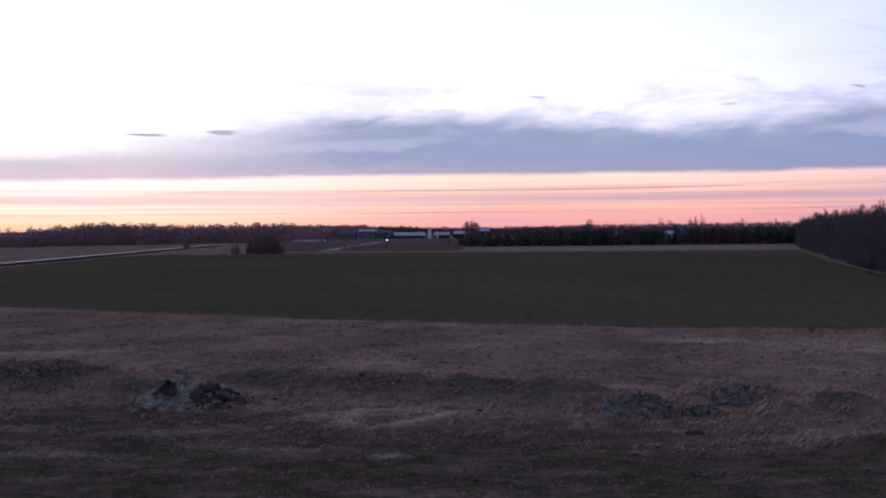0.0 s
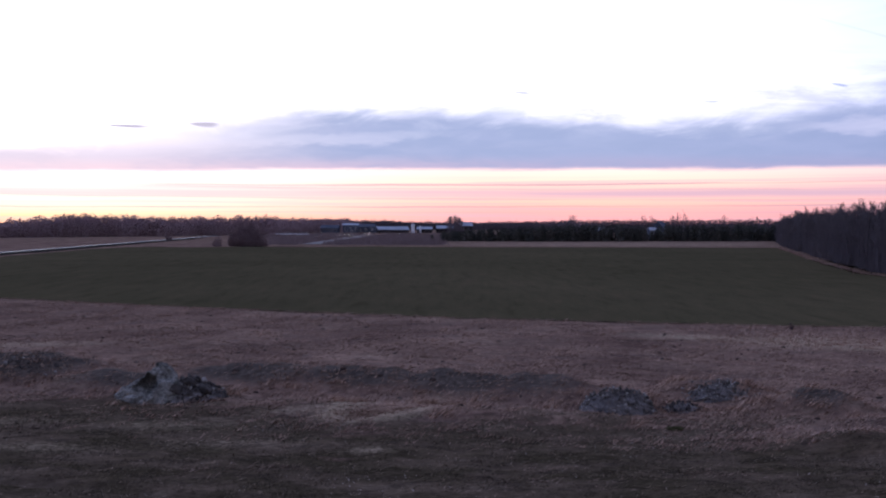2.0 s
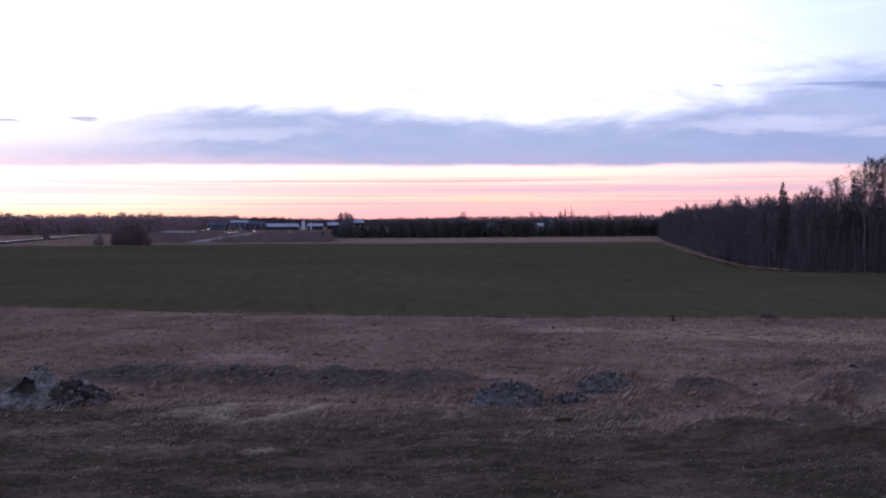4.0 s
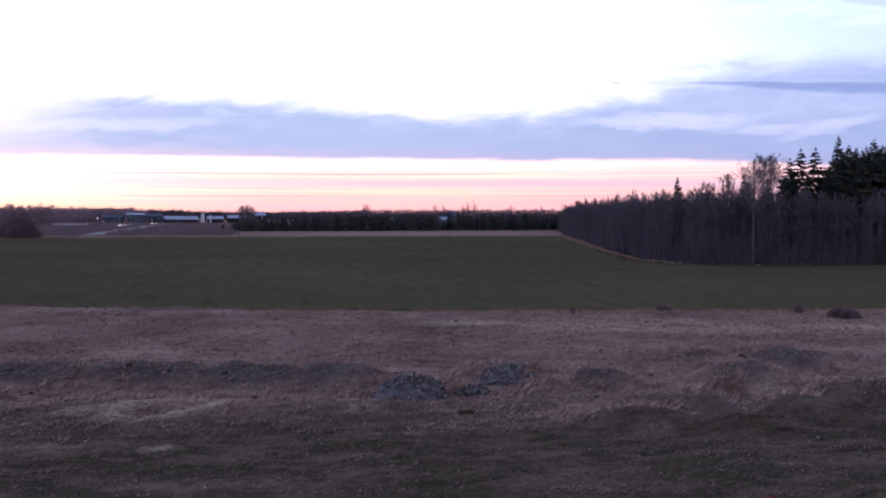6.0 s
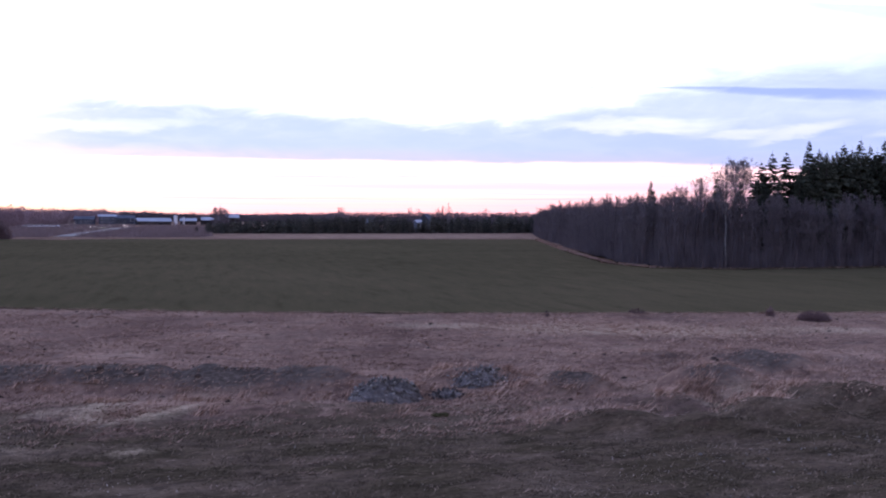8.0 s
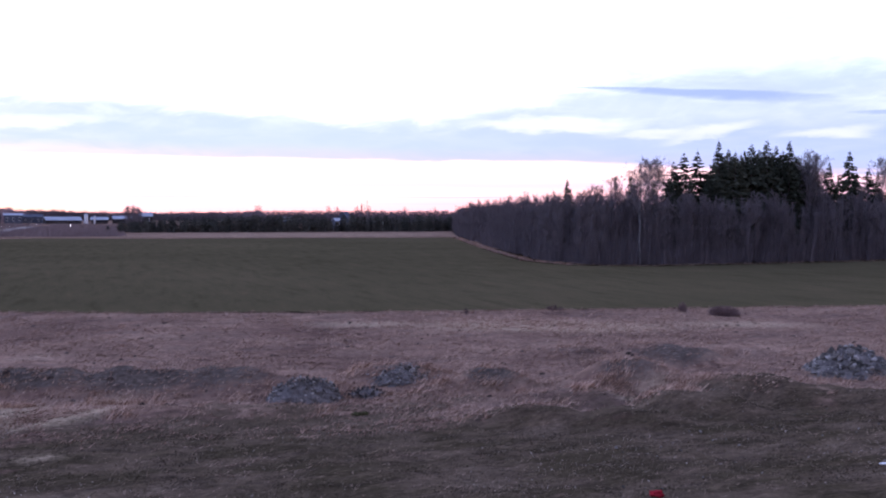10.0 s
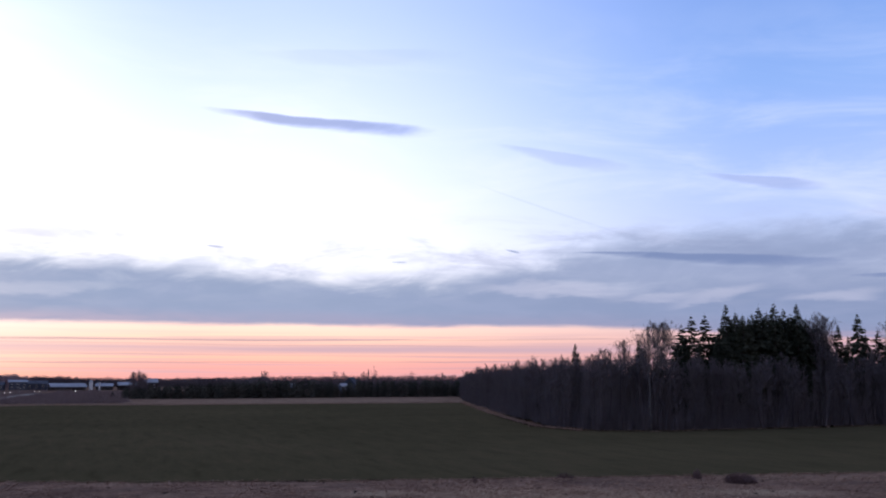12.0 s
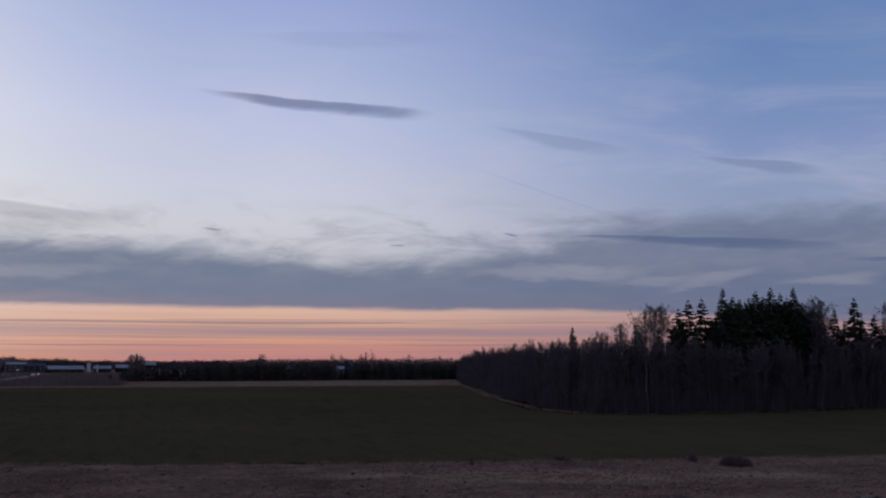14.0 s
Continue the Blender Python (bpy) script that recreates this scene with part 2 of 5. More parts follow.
def ground_extra(g, spot, col):
    """Short worn turf near the house, bare grey earth on the banks, long dry grass beyond."""
    flat = g.add("ShaderNodeMapping")
    g.put(flat.inputs[0], spot)
    flat.inputs["Scale"].default_value = (0.42, 1.0, 1.0)
    patch = g.noise(flat.outputs[0], 0.55, 5.0, 0.65)
    fine = g.noise(flat.outputs[0], 7.5, 6.0, 0.75)
    turf = g.add("ShaderNodeAttribute")
    turf.attribute_name = "turf"
    soil = g.add("ShaderNodeAttribute")
    soil.attribute_name = "soil"
    far = g.add("ShaderNodeSeparateXYZ")
    g.put(far.inputs[0], spot)
    turf_col = g.ramp(g.math("ADD", g.math("MULTIPLY", patch, 0.5), g.math("MULTIPLY", fine, 0.5)),
                      [(0.36, (.037, .027, .020)), (0.46, (.071, .052, .036)), (0.55, (.108, .079, .056)), (0.66, (.181, .135, .097))])
    soil_col = g.ramp(fine, [(0.36, (.044, .0353, .029)), (0.5, (.095, .0774, .065)), (0.64, (.16, .1303, .11))])
    edge = g.step(g.math("ADD", turf.outputs["Fac"], g.math("MULTIPLY", g.math("SUBTRACT", patch, 0.5), 2.4)), 0.25, 0.75)
    tint = g.noise(flat.outputs[0], 0.22, 4.0, 0.6)
    col = g.mix(0.75, col, g.ramp(tint, [(0.34, (.66, .68, .72)), (0.48, (.98, .90, .88)), (0.62, (1.0, 1.0, .98))]), "MULTIPLY")
    turf_col = g.mix(0.7, turf_col, g.ramp(patch, [(0.36, (.72, .82, .66)), (0.55, (.97, .97, .96)), (0.68, (.98, 1.0, 1.0))]), "MULTIPLY")
    col = g.mix(edge, col, turf_col)
    bare = g.step(g.math("ADD", soil.outputs["Fac"], g.math("MULTIPLY", g.math("SUBTRACT", fine, 0.5), 0.9)), 0.35, 0.75)
    col = g.mix(bare, col, soil_col)
    # tussocky mottling, drawn out along the slope
    clump = g.noise(flat.outputs[0], 1.5, 5.0, 0.62, 0.5)
    col = g.mix(0.85, col, g.ramp(clump, [(0.33, (.60, .61, .64)), (0.47, (.96, .95, .95)), (0.58, (1.10, 1.09, 1.08)), (0.70, (1.34, 1.30, 1.27))]), "MULTIPLY")
    straw = g.add("ShaderNodeAttribute")
    straw.attribute_name = "straw"
    pale = g.step(g.math("ADD", straw.outputs["Fac"], g.math("MULTIPLY", g.math("SUBTRACT", fine, 0.5), 0.9)), 0.1, 0.75)
    return g.mix(pale, col, g.ramp(fine, [(0.38, (.28, .21, .143)), (0.62, (.46, .355, .245))]))


def crop_extra(g, spot, col):
    """Thin and thick stands of the young crop, and faint drill rows."""
    flat = g.add("ShaderNodeMapping")
    g.put(flat.inputs[0], spot)
    flat.inputs["Scale"].default_value = (0.55, 0.10, 1.0)
    patch = g.noise(flat.outputs[0], 1.0, 6.0, 0.7, 0.3)
    col = g.mix(1.0, col, g.ramp(patch, [(0.32, (.78, .80, .76)), (0.47, (.97, 1.0, .96)), (0.60, (1.08, 1.06, 1.05)), (0.72, (1.30, 1.20, 1.20))]), "MULTIPLY")
    return col


M_GROUND = material("dry_meadow", [(.0961, .0626, .0504), (.1692, .112, .0874), (.2348, .1603, .121), (.3276, .2305, .1736)], 0.95, (0.12, 2.6), 0.8, extra=ground_extra)
M_CROP = material("winter_crop", [(.065, .0546, .0315), (.076, .0634, .037), (.089, .0725, .043), (.109, .086, .053)], 0.95, (0.012, 2.4), 0.9, extra=crop_extra)
M_GRASS = material("dry_grass", [(.1921, .1208, .0913), (.2667, .1725, .1298), (.3414, .2242, .1672), (.4375, .3072, .2288)], 0.9, (0.15, 1.5), 0.0, per_island=0.25)
M_TURF = material("short_turf", [(.0446, .0353, .024), (.0698, .0549, .037), (.1018, .0784, .055), (.1746, .1352, .097)], 0.9, (0.3, 1.5), 0.0, per_island=0.35)
M_DEAD = material("dead_grass", [(.0901, .0623, .0456), (.1484, .1039, .0763), (.212, .1506, .1113), (.3074, .2233, .1643)], 0.9, (0.3, 2.0), 0.0, per_island=0.4)
M_TUFT = material("tussock_grass", [(.19, .1098, .08), (.31, .196, .142), (.44, .2842, .205), (.54, .3822, .285)], 0.9, (0.3, 3.0), 0.0, per_island=0.5)
M_STONE = material("field_stone", [(.085, .0755, .067), (.130, .1166, .105), (.19, .173, .157), (.33, .305, .28)], 0.85, (1.2, 7.0), 0.6, per_object=0.36)
M_BOULDER = material("pale_boulder", [(.045, .041, .036), (.105, .100, .089), (.19, .183, .165), (.33, .32, .29)], 0.9, (2.4, 9.0), 1.6, per_object=0.2)
M_BRUSH = material("dark_brush", [(.115, .084, .081), (.175, .132, .128), (.235, .182, .177)], 0.9, (0.5, 5.0), 0.0, per_object=0.4)
M_LANE = material("pale_gravel_lane", [(.19, .172, .158), (.26, .238, .222), (.33, .30, .28)], 0.9, (0.2, 3.0), 0.2)
M_BARK = material("grey_bark", [(.07, .055, .053), (.125, .10, .098), (.19, .155, .152)], 0.9, (0.8, 8.0), 0.3, per_object=0.35)
M_TWIG = material("bare_twigs", [(.106, .089, .093), (.138, .117, .121), (.172, .147, .151)], 0.9, (0.5, 5.0), 0.0, per_object=0.15)
M_STEM = material("dull_grove_bark", [(.055, .045, .046), (.09, .075, .078), (.13, .11, .114)], 0.9, (0.8, 8.0), 0.3, per_object=0.3)
M_BIRCH = material("birch_bark", [(.05, .048, .048), (.15, .14, .136), (.27, .255, .247)], 0.7, (2.0, 9.0), 0.2)
M_NEEDLE = material("spruce_needles", [(.036, .041, .029), (.058, .063, .045), (.086, .090, .063)], 0.8, (0.6, 4.0), 0.0, per_object=0.3)
M_HEDGE = material("young_spruce_needles", [(.064, .065, .057), (.094, .094, .080), (.13, .127, .107)], 0.85, (0.6, 4.0), 0.0, per_object=0.3)
# reddish-brown twigs, with distance haze put into the colour as extra paleness
M_HAZED_WOOD = material("far_woods", [(.28, .198, .205), (.33, .240, .247), (.38, .282, .288)], 0.95, (0.02, 0.09), 0.0, per_island=0.05)
M_ROAD = material("wet_asphalt", [(.05, .05, .052), (.075, .075, .078), (.1, .1, .105)], 0.5, (0.3, 4.0), 0.05, spec=0.3)
M_ROOF = material("pale_sheet_roof", [(.27, .29, .34), (.34, .365, .42), (.42, .45, .50)], 0.6, (0.2, 3.0), 0.1)
M_WALL_DARK = material("dark_timber_wall", [(.03, .026, .026), (.052, .045, .044), (.08, .07, .068)], 0.8, (0.4, 4.0), 0.1)
M_WALL_BLUE = material("blue_grey_cladding", [(.062, .068, .088), (.092, .10, .126), (.128, .14, .17)], 0.6, (0.3, 3.0), 0.1)
M_WHITE = material("white_paint", [(.55, .55, .56), (.7, .7, .71), (.8, .8, .8)], 0.5, (0.5, 4.0), 0.05)
M_GLASS = material("dark_glass", [(.015, .017, .02), (.03, .034, .04)], 0.08, (0.5, 4.0), 0.0, spec=0.6)
M_RUBBER = material("tyre_rubber", [(.015, .015, .015), (.03, .03, .03)], 0.8, (2.0, 9.0), 0.0)
M_RED_STEM = material("red_stems", [(.105, .068, .066), (.155, .104, .099), (.21, .145, .138)], 0.9, (0.5, 5.0), 0.0, per_object=0.2)
M_VERGE = material("dark_verge_grass", [(.026, .022, .019), (.040, .034, .029), (.06, .05, .042)], 0.95, (0.2, 2.0), 0.3)
M_LEAF = material("pale_leaves", [(.16, .125, .10), (.27, .218, .18), (.40, .335, .285)], 0.8, (1.5, 8.0), 0.0, per_island=0.5)
M_TUFT_SHADE = material("dark_tuft_shade", [(.038, .028, .024), (.065, .049, .042), (.10, .078, .066)], 0.95, (0.8, 6.0), 0.5, per_island=0.3)
M_THICKET = material("thicket_twigs", [(.16, .112, .112), (.22, .158, .157), (.275, .203, .200)], 0.9, (0.5, 3.0), 0.0, per_object=0.1)
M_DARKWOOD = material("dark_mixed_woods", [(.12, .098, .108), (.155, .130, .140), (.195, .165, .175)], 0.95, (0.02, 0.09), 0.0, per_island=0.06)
M_MOSS = material("yellow_moss", [(.034, .032, .017), (.060, .055, .027), (.10, .09, .042)], 0.95, (3.0, 14.0), 1.0)
M_METAL = material("galvanised_pole", [(.2, .2, .21), (.3, .3, .31)], 0.5, (1.0, 8.0), 0.0, metal=0.6)
M_RED = material("red_plastic", [(.14, .008, .015), (.27, .02, .03), (.38, .05, .06)], 0.45, (4.0, 20.0), 0.2)
M_LAMP = lit("lamp_glow", (1.0, 0.92, 0.82), 6.0)


# ---------------------------------------------------------------- mesh helpers
RNG = np.random.default_rng(7)


def mesh_of(name, verts, faces, mat):
    me = bpy.data.meshes.new(name)
    me.from_pydata(np.asarray(verts, dtype=float).tolist(), [], [list(map(int, f)) for f in faces] if not isinstance(faces, np.ndarray) else faces.tolist())
    me.materials.append(mat)
    me.update()
    return me


def bm_mesh(name, bm, mat):
    me = bpy.data.meshes.new(name)
    bm.to_mesh(me)
    bm.free()
    me.materials.append(mat)
    return me


def child(name, me, parent, label=""):
    ob = new(name, me)
    ob.parent = parent
    if label:
        tagged(ob, label)
    return ob


class Soup:
    """Collects triangles and quads as arrays."""

    def __init__(self):
        self.v, self.f, self.n = [], [], 0

    def add(self, verts, faces):
        verts, faces = np.asarray(verts, float).reshape(-1, 3), np.asarray(faces, int)
        self.v.append(verts)
        self.f += (faces + self.n).tolist()
        self.n += len(verts)

    def mesh(self, name, mat):
        return mesh_of(name, np.concatenate(self.v), self.f, mat)


def tubes(soup, p0, p1, r0, r1):
    """Three-sided tapered rods from p0 to p1, many at once."""
    p0, p1 = np.atleast_2d(p0), np.atleast_2d(p1)
    n = len(p0)
    r0, r1 = np.broadcast_to(r0, n), np.broadcast_to(r1, n)
    d = p1 - p0
    d = d / (np.linalg.norm(d, axis=1, keepdims=True) + 1e-9)
    ref = np.where(np.abs(d[:, 2:3]) > 0.9, [[1.0, 0, 0]], [[0, 0, 1.0]])
    a = np.cross(d, ref)
    a /= np.linalg.norm(a, axis=1, keepdims=True) + 1e-9
    b = np.cross(d, a)
    rings = []
    for p, r in ((p0, r0), (p1, r1)):
        for k in range(3):
            w = 2.0944 * k
            rings.append(p + (a * math.cos(w) + b * math.sin(w)) * r[:, None])
    v = np.stack(rings, 1).reshape(-1, 3)
    base = np.arange(n)[:, None] * 6
    f = np.concatenate([base + np.array([[k, (k + 1) % 3, 3 + (k + 1) % 3, 3 + k]]) for k in range(3)])
    soup.add(v, f)


def spikes(soup, p0, p1, r0):
    """Three-sided twigs that run out to a point."""
    n = len(p0)
    r0 = np.broadcast_to(r0, n)
    d = p1 - p0
    d = d / (np.linalg.norm(d, axis=1, keepdims=True) + 1e-9)
    ref = np.where(np.abs(d[:, 2:3]) > 0.9, [[1.0, 0, 0]], [[0, 0, 1.0]])
    a = np.cross(d, ref)
    a /= np.linalg.norm(a, axis=1, keepdims=True) + 1e-9
    b = np.cross(d, a)
    v = np.stack([p0 + (a * math.cos(2.0944 * k) + b * math.sin(2.0944 * k)) * r0[:, None] for k in range(3)] + [p1], 1).reshape(-1, 3)
    base = np.arange(n)[:, None] * 4
    f = np.concatenate([base + np.array([[k, (k + 1) % 3, 3]]) for k in range(3)])
    soup.add(v, f)


def slivers(soup, p0, p1, width):
    """Finest twigs: one narrow blade each, turned at random about its length."""
    n = len(p0)
    r = np.random.default_rng(n)
    d = p1 - p0
    a = np.cross(d, r.normal(0, 1, (n, 3)))
    a = a / (np.linalg.norm(a, axis=1, keepdims=True) + 1e-9) * (np.broadcast_to(width, n) * 0.5)[:, None]
    v = np.stack([p0 - a, p0 + a, p1], 1).reshape(-1, 3)
    soup.add(v, np.arange(n)[:, None] * 3 + np.array([[0, 1, 2]]))


def box_into(soup, x0, x1, y0, y1, z0, z1):
    v = [(x, y, z) for z in (z0, z1) for y in (y0, y1) for x in (x0, x1)]
    soup.add(v, [(0, 2, 3, 1), (4, 5, 7, 6), (0, 1, 5, 4), (2, 6, 7, 3), (0, 4, 6, 2), (1, 3, 7, 5)])


# ---------------------------------------------------------------- ground
# banks and heaps of earth: x, y, half length, half depth, turn in degrees, height, bareness
HEAPS = [
    (-8.4, 46.9, 5.0, 1.3, -12, 0.80, 0.9), (-3.0, 45.5, 4.4, 1.3, -14, 0.80, 0.9), (1.6, 44.5, 4.2, 1.3, -12, 0.85, 1.0), (5.2, 43.4, 3.0, 1.4, -16, 0.9, 0.8),
    (8.2, 42.4, 2.3, 1.4, -20, 0.45, 0.5), (13.2, 43.8, 2.6, 1.3, -5, 0.6, 0.5), (16.9, 40.0, 2.0, 1.1, -20, 0.75, 0.8),
    (23.2, 38.6, 2.6, 1.3, -25, 1.0, 0.7), (28.4, 42.8, 3.4, 1.4, -30, 0.95, 0.8), (22.8, 32.6, 2.4, 1.3, -30, 0.75, 0.1),
    (26.8, 34.0, 3.4, 1.4, -35, 0.8, 0.2), (15.6, 33.0, 2.4, 1.0, -20, 0.5, 0.0), (19.0, 31.6, 2.4, 1.0, -25, 0.45, 0.0),
    (-20.5, 48.5, 4.8, 1.8, 10, 1.1, 1.0), (-14.5, 45.6, 3.6, 1.4, -6, 0.7, 0.8), (25.0, 48.0, 3.0, 1.4, -20, 0.4, 0.5),
    (35.2, 38.6, 3.4, 2.2, -40, 0.2, 0.3), (-11.5, 44.2, 3.0, 1.6, 0, 0.3, 0.2), (31.0, 31.5, 4.5, 1.6, -42, 0.5, 0.2), (-27.0, 50.0, 4.4, 1.8, 15, 0.8, 0.5),
    (4.0, 38.6, 5.0, 1.2, -12, 0.28, 0.0), (-6.0, 40.5, 4.0, 1.2, -8, 0.25, 0.0), (19.5, 35.8, 3.0, 1.0, -30, 0.4, 0.1), (33.0, 47.0, 4.0, 1.5, -30, 0.35, 0.4),
]


# flattened pale straw: x, y, half length, half depth, turn, strength
STRAW = [(-1.9, 39.8, 2.5, 1.5, 32, 1.5), (-0.3, 41.5, 1.6, 0.7, 32, 1.2), (-4.6, 39.6, 2.6, 0.6, 5, 0.5), (30.0, 61.5, 9.0, 3.6, -20, 1.0), (19.0, 66.0, 7.0, 2.5, -15, 0.5), (-2.0, 33.2, 1.0, 0.6, 0, 0.5), (-10.0, 37.5, 4.0, 1.6, 5, 0.32), (-7.0, 34.4, 4.0, 1.2, 0, 0.28), (-16.0, 38.0, 3.0, 1.2, 0, 0.3),
         (-14.0, 33.5, 4.0, 0.9, 0, 0.36), (24.0, 36.4, 1.6, 0.8, -20, 0.6), (21.6, 34.4, 2.0, 0.6, -25, 0.5), (44.0, 58.0, 8.0, 2.6, -25, 0.5), (-26.0, 62.0, 8.0, 2.2, 10, 0.4), (75.0, 352.0, 110.0, 40.0, 3, 0.42)]


def fbm(x, y, scale, seed):
    """Smooth sum of turned waves; cheap unevenness for the ground."""
    r = np.random.default_rng(seed)
    out = np.zeros_like(x)
    for k in range(9):
        w = r.uniform(0, 6.283)
        q = scale * r.uniform(0.6, 2.4)
        out += np.sin((x * math.cos(w) + y * math.sin(w)) * q + r.uniform(0, 6.283)) / (1 + 0.25 * k)
    return out / 4.0


def straw_share(x, y):
    out = np.zeros_like(x)
    for hx, hy, a, d, turn, strength in STRAW:
        c, s = math.cos(radians(turn)), math.sin(radians(turn))
        u, v = ((x - hx) * c + (y - hy) * s) / a, (-(x - hx) * s + (y - hy) * c) / d
        out = np.maximum(out, strength * np.exp(-(u ** 2 + v ** 2)))
    return out


def heap_height(x, y):
    out = np.zeros_like(x)
    for hx, hy, a, b, turn, h, bare in HEAPS:
        c, s = math.cos(radians(turn)), math.sin(radians(turn))
        u, v = ((x - hx) * c + (y - hy) * s) / a, (-(x - hx) * s + (y - hy) * c) / b
        out = np.maximum(out, h * 1.25 * np.exp(-(np.abs(u) ** 2.8 + np.abs(v) ** 2.6)))
    return out


def ground_z(x, y):
    x, y = np.asarray(x, float), np.asarray(y, float)
    near = np.clip((95 - np.hypot(x, y)) / 30, 0, 1)
    edge = np.interp(x, [p[0] for p in FIELD_NEAR], [p[1] for p in FIELD_NEAR])
    near = near * np.clip((edge - 3.5 - y) / 8, 0, 1)
    rough = fbm(x, y, 0.5, 3) * 0.09 + fbm(x, y, 1.6, 4) * 0.075 + fbm(x * 0.7, y, 3.6, 5) * 0.035
    h = heap_height(x, y) - 0.24 * np.exp(-(((y - 28.9 + 0.32 * (x + 11.0)) / 0.32) ** 2)) * (x < -3) * near
    return near * rough * (1 + 0.9 * np.clip(h, 0, 1)) + h


def spread(lo, hi, step, ends, grow):
    """Coordinates, close together from lo to hi and ever wider out to the ends."""
    mid = list(np.arange(lo, hi, step))
    out, s, c = [], step, hi
    while c < ends[1]:
        out.append(c)
        s *= grow
        c += s
    low, s, c = [], step, lo - step
    while c > ends[0]:
        low.append(c)
        s *= grow
        c -= s
    return np.array([ends[0]] + low[::-1] + mid + out + [ends[1]])


def build_ground():
    xs = spread(-34, 48, 0.28, (-4500, 4500), 1.16)
    ys = spread(22, 64, 0.24, (-4500, 4500), 1.16)
    gx, gy = np.meshgrid(xs, ys)
    gz = ground_z(gx, gy)
    nx, ny = len(xs), len(ys)
    i = np.arange(nx * ny).reshape(ny, nx)
    f = np.stack([i[:-1, :-1], i[:-1, 1:], i[1:, 1:], i[1:, :-1]], -1).reshape(-1, 4)
    me = mesh_of("ground", np.stack([gx, gy, gz], -1).reshape(-1, 3), f, M_GROUND)
    turf = np.clip((39.0 + 0.36 * np.clip(-gx - 3, 0, 12) - (gy + 0.16 * np.maximum(gx, 0) + 0.02 * gx)) / 10.0 + 0.5 + fbm(gx, gy, 0.35, 8) * 0.3, 0, 1)
    soil = np.zeros_like(gx)
    for hx, hy, a, b, turn, h, bare in HEAPS:
        c, s = math.cos(radians(turn)), math.sin(radians(turn))
        u, v = ((gx - hx) * c + (gy - hy) * s) / a, (-(gx - hx) * s + (gy - hy) * c) / b
        soil = np.maximum(soil, bare * np.exp(-(u ** 2 + (v + 0.35) ** 2)))
    straw = straw_share(gx, gy)
    for label, data in (("turf", turf), ("soil", soil), ("straw", straw)):
        at = me.attributes.new(label, "FLOAT", "POINT")
        at.data.foreach_set("value", data.reshape(-1).astype(np.float32))
    for p in me.polygons:
        p.use_smooth = True
    tagged(new("ground", me), "uneven dry grassland with worn turf and low earth banks", "ground", kind="structure")


def ribbon(name, points, width, mat, z, label, category, step=6.0, jag=0.0):
    """A flat strip along a line of points, laid just over the ground."""
    pts = [Vector((*p, 0.0)) for p in points]
    line = []
    for a, b in zip(pts, pts[1:]):
        n = max(1, int((b - a).length / step))
        line += [a.lerp(b, k / n) for k in range(n)]
    line.append(pts[-1])
    v = []
    for k, p in enumerate(line):
        d = (line[min(k + 1, len(line) - 1)] - line[max(k - 1, 0)]).normalized()
        side = Vector((-d.y, d.x, 0))
        for s in (-1, 1):
            q = p + side * s * (width / 2 + RNG.normal(0, jag) if jag else width / 2)
            v.append((q.x, q.y, z))
    v += [(x, y, -0.3) for x, y, _ in v]
    n = len(line)
    f = []
    for k in range(n - 1):
        f += [(2 * k, 2 * k + 1, 2 * k + 3, 2 * k + 2), (2 * k, 2 * k + 2, 2 * n + 2 * k + 2, 2 * n + 2 * k), (2 * k + 1, 2 * n + 2 * k + 1, 2 * n + 2 * k + 3, 2 * k + 3)]
    me = mesh_of(name, v, f, mat)
    return tagged(new(name, me), label, category, kind="structure")


# edge of the sown field towards the meadow, and its far and side edges
FIELD_NEAR = [(-95, 133), (-48, 101.2), (-20.5, 88.2), (0.7, 79.9), (18.7, 75.0), (36.5, 71.6), (65.8, 66.2), (120, 58), (200, 48)]
GROVE = [(166, 450), (150, 400), (121, 318), (84, 190), (72.5, 148), (73.5, 135.5), (82, 132.5), (100, 133.5), (138, 138), (190, 149), (260, 170)]
FIELD_FAR = [(250, 160), (190, 143), (138, 133), (100, 129), (80, 128), (69, 134), (68, 148), (79, 190), (111, 298), (114, 305), (100, 304), (45.8, 305), (18, 304), (-18, 312), (-40, 300), (-56, 308), (-72, 295), (-87, 304), (-93, 299), (-97, 280), (-96.5, 243), (-95.5, 213), (-98, 150)]


def build_field():
    ring = []
    for line in (FIELD_NEAR, FIELD_FAR):
        for a, b in zip(line, line[1:]):
            n = max(2, int(math.dist(a, b) / 0.9))
            for k in range(n):
                x, y = a[0] + (b[0] - a[0]) * k / n, a[1] + (b[1] - a[1]) * k / n
                j = 0.35 if line is FIELD_NEAR else 0.5
                ring.append((x + RNG.normal(0, j * 0.5), y + RNG.normal(0, j)))
    bm = bmesh.new()
    top = [bm.verts.new((x, y, 0.025)) for x, y in ring]
    low = [bm.verts.new((x, y, -0.4)) for x, y in ring]
    bm.faces.new(top)
    for k in range(len(ring)):
        bm.faces.new((top[k], low[k], low[(k + 1) % len(ring)], top[(k + 1) % len(ring)]))
    bmesh.ops.triangulate(bm, faces=bm.faces[:])
    bmesh.ops.recalc_face_normals(bm, faces=bm.faces[:])
    tagged(new("crop_field", bm_mesh("crop_field", bm, M_CROP)), "dark green field of low winter crop", "field", kind="structure")


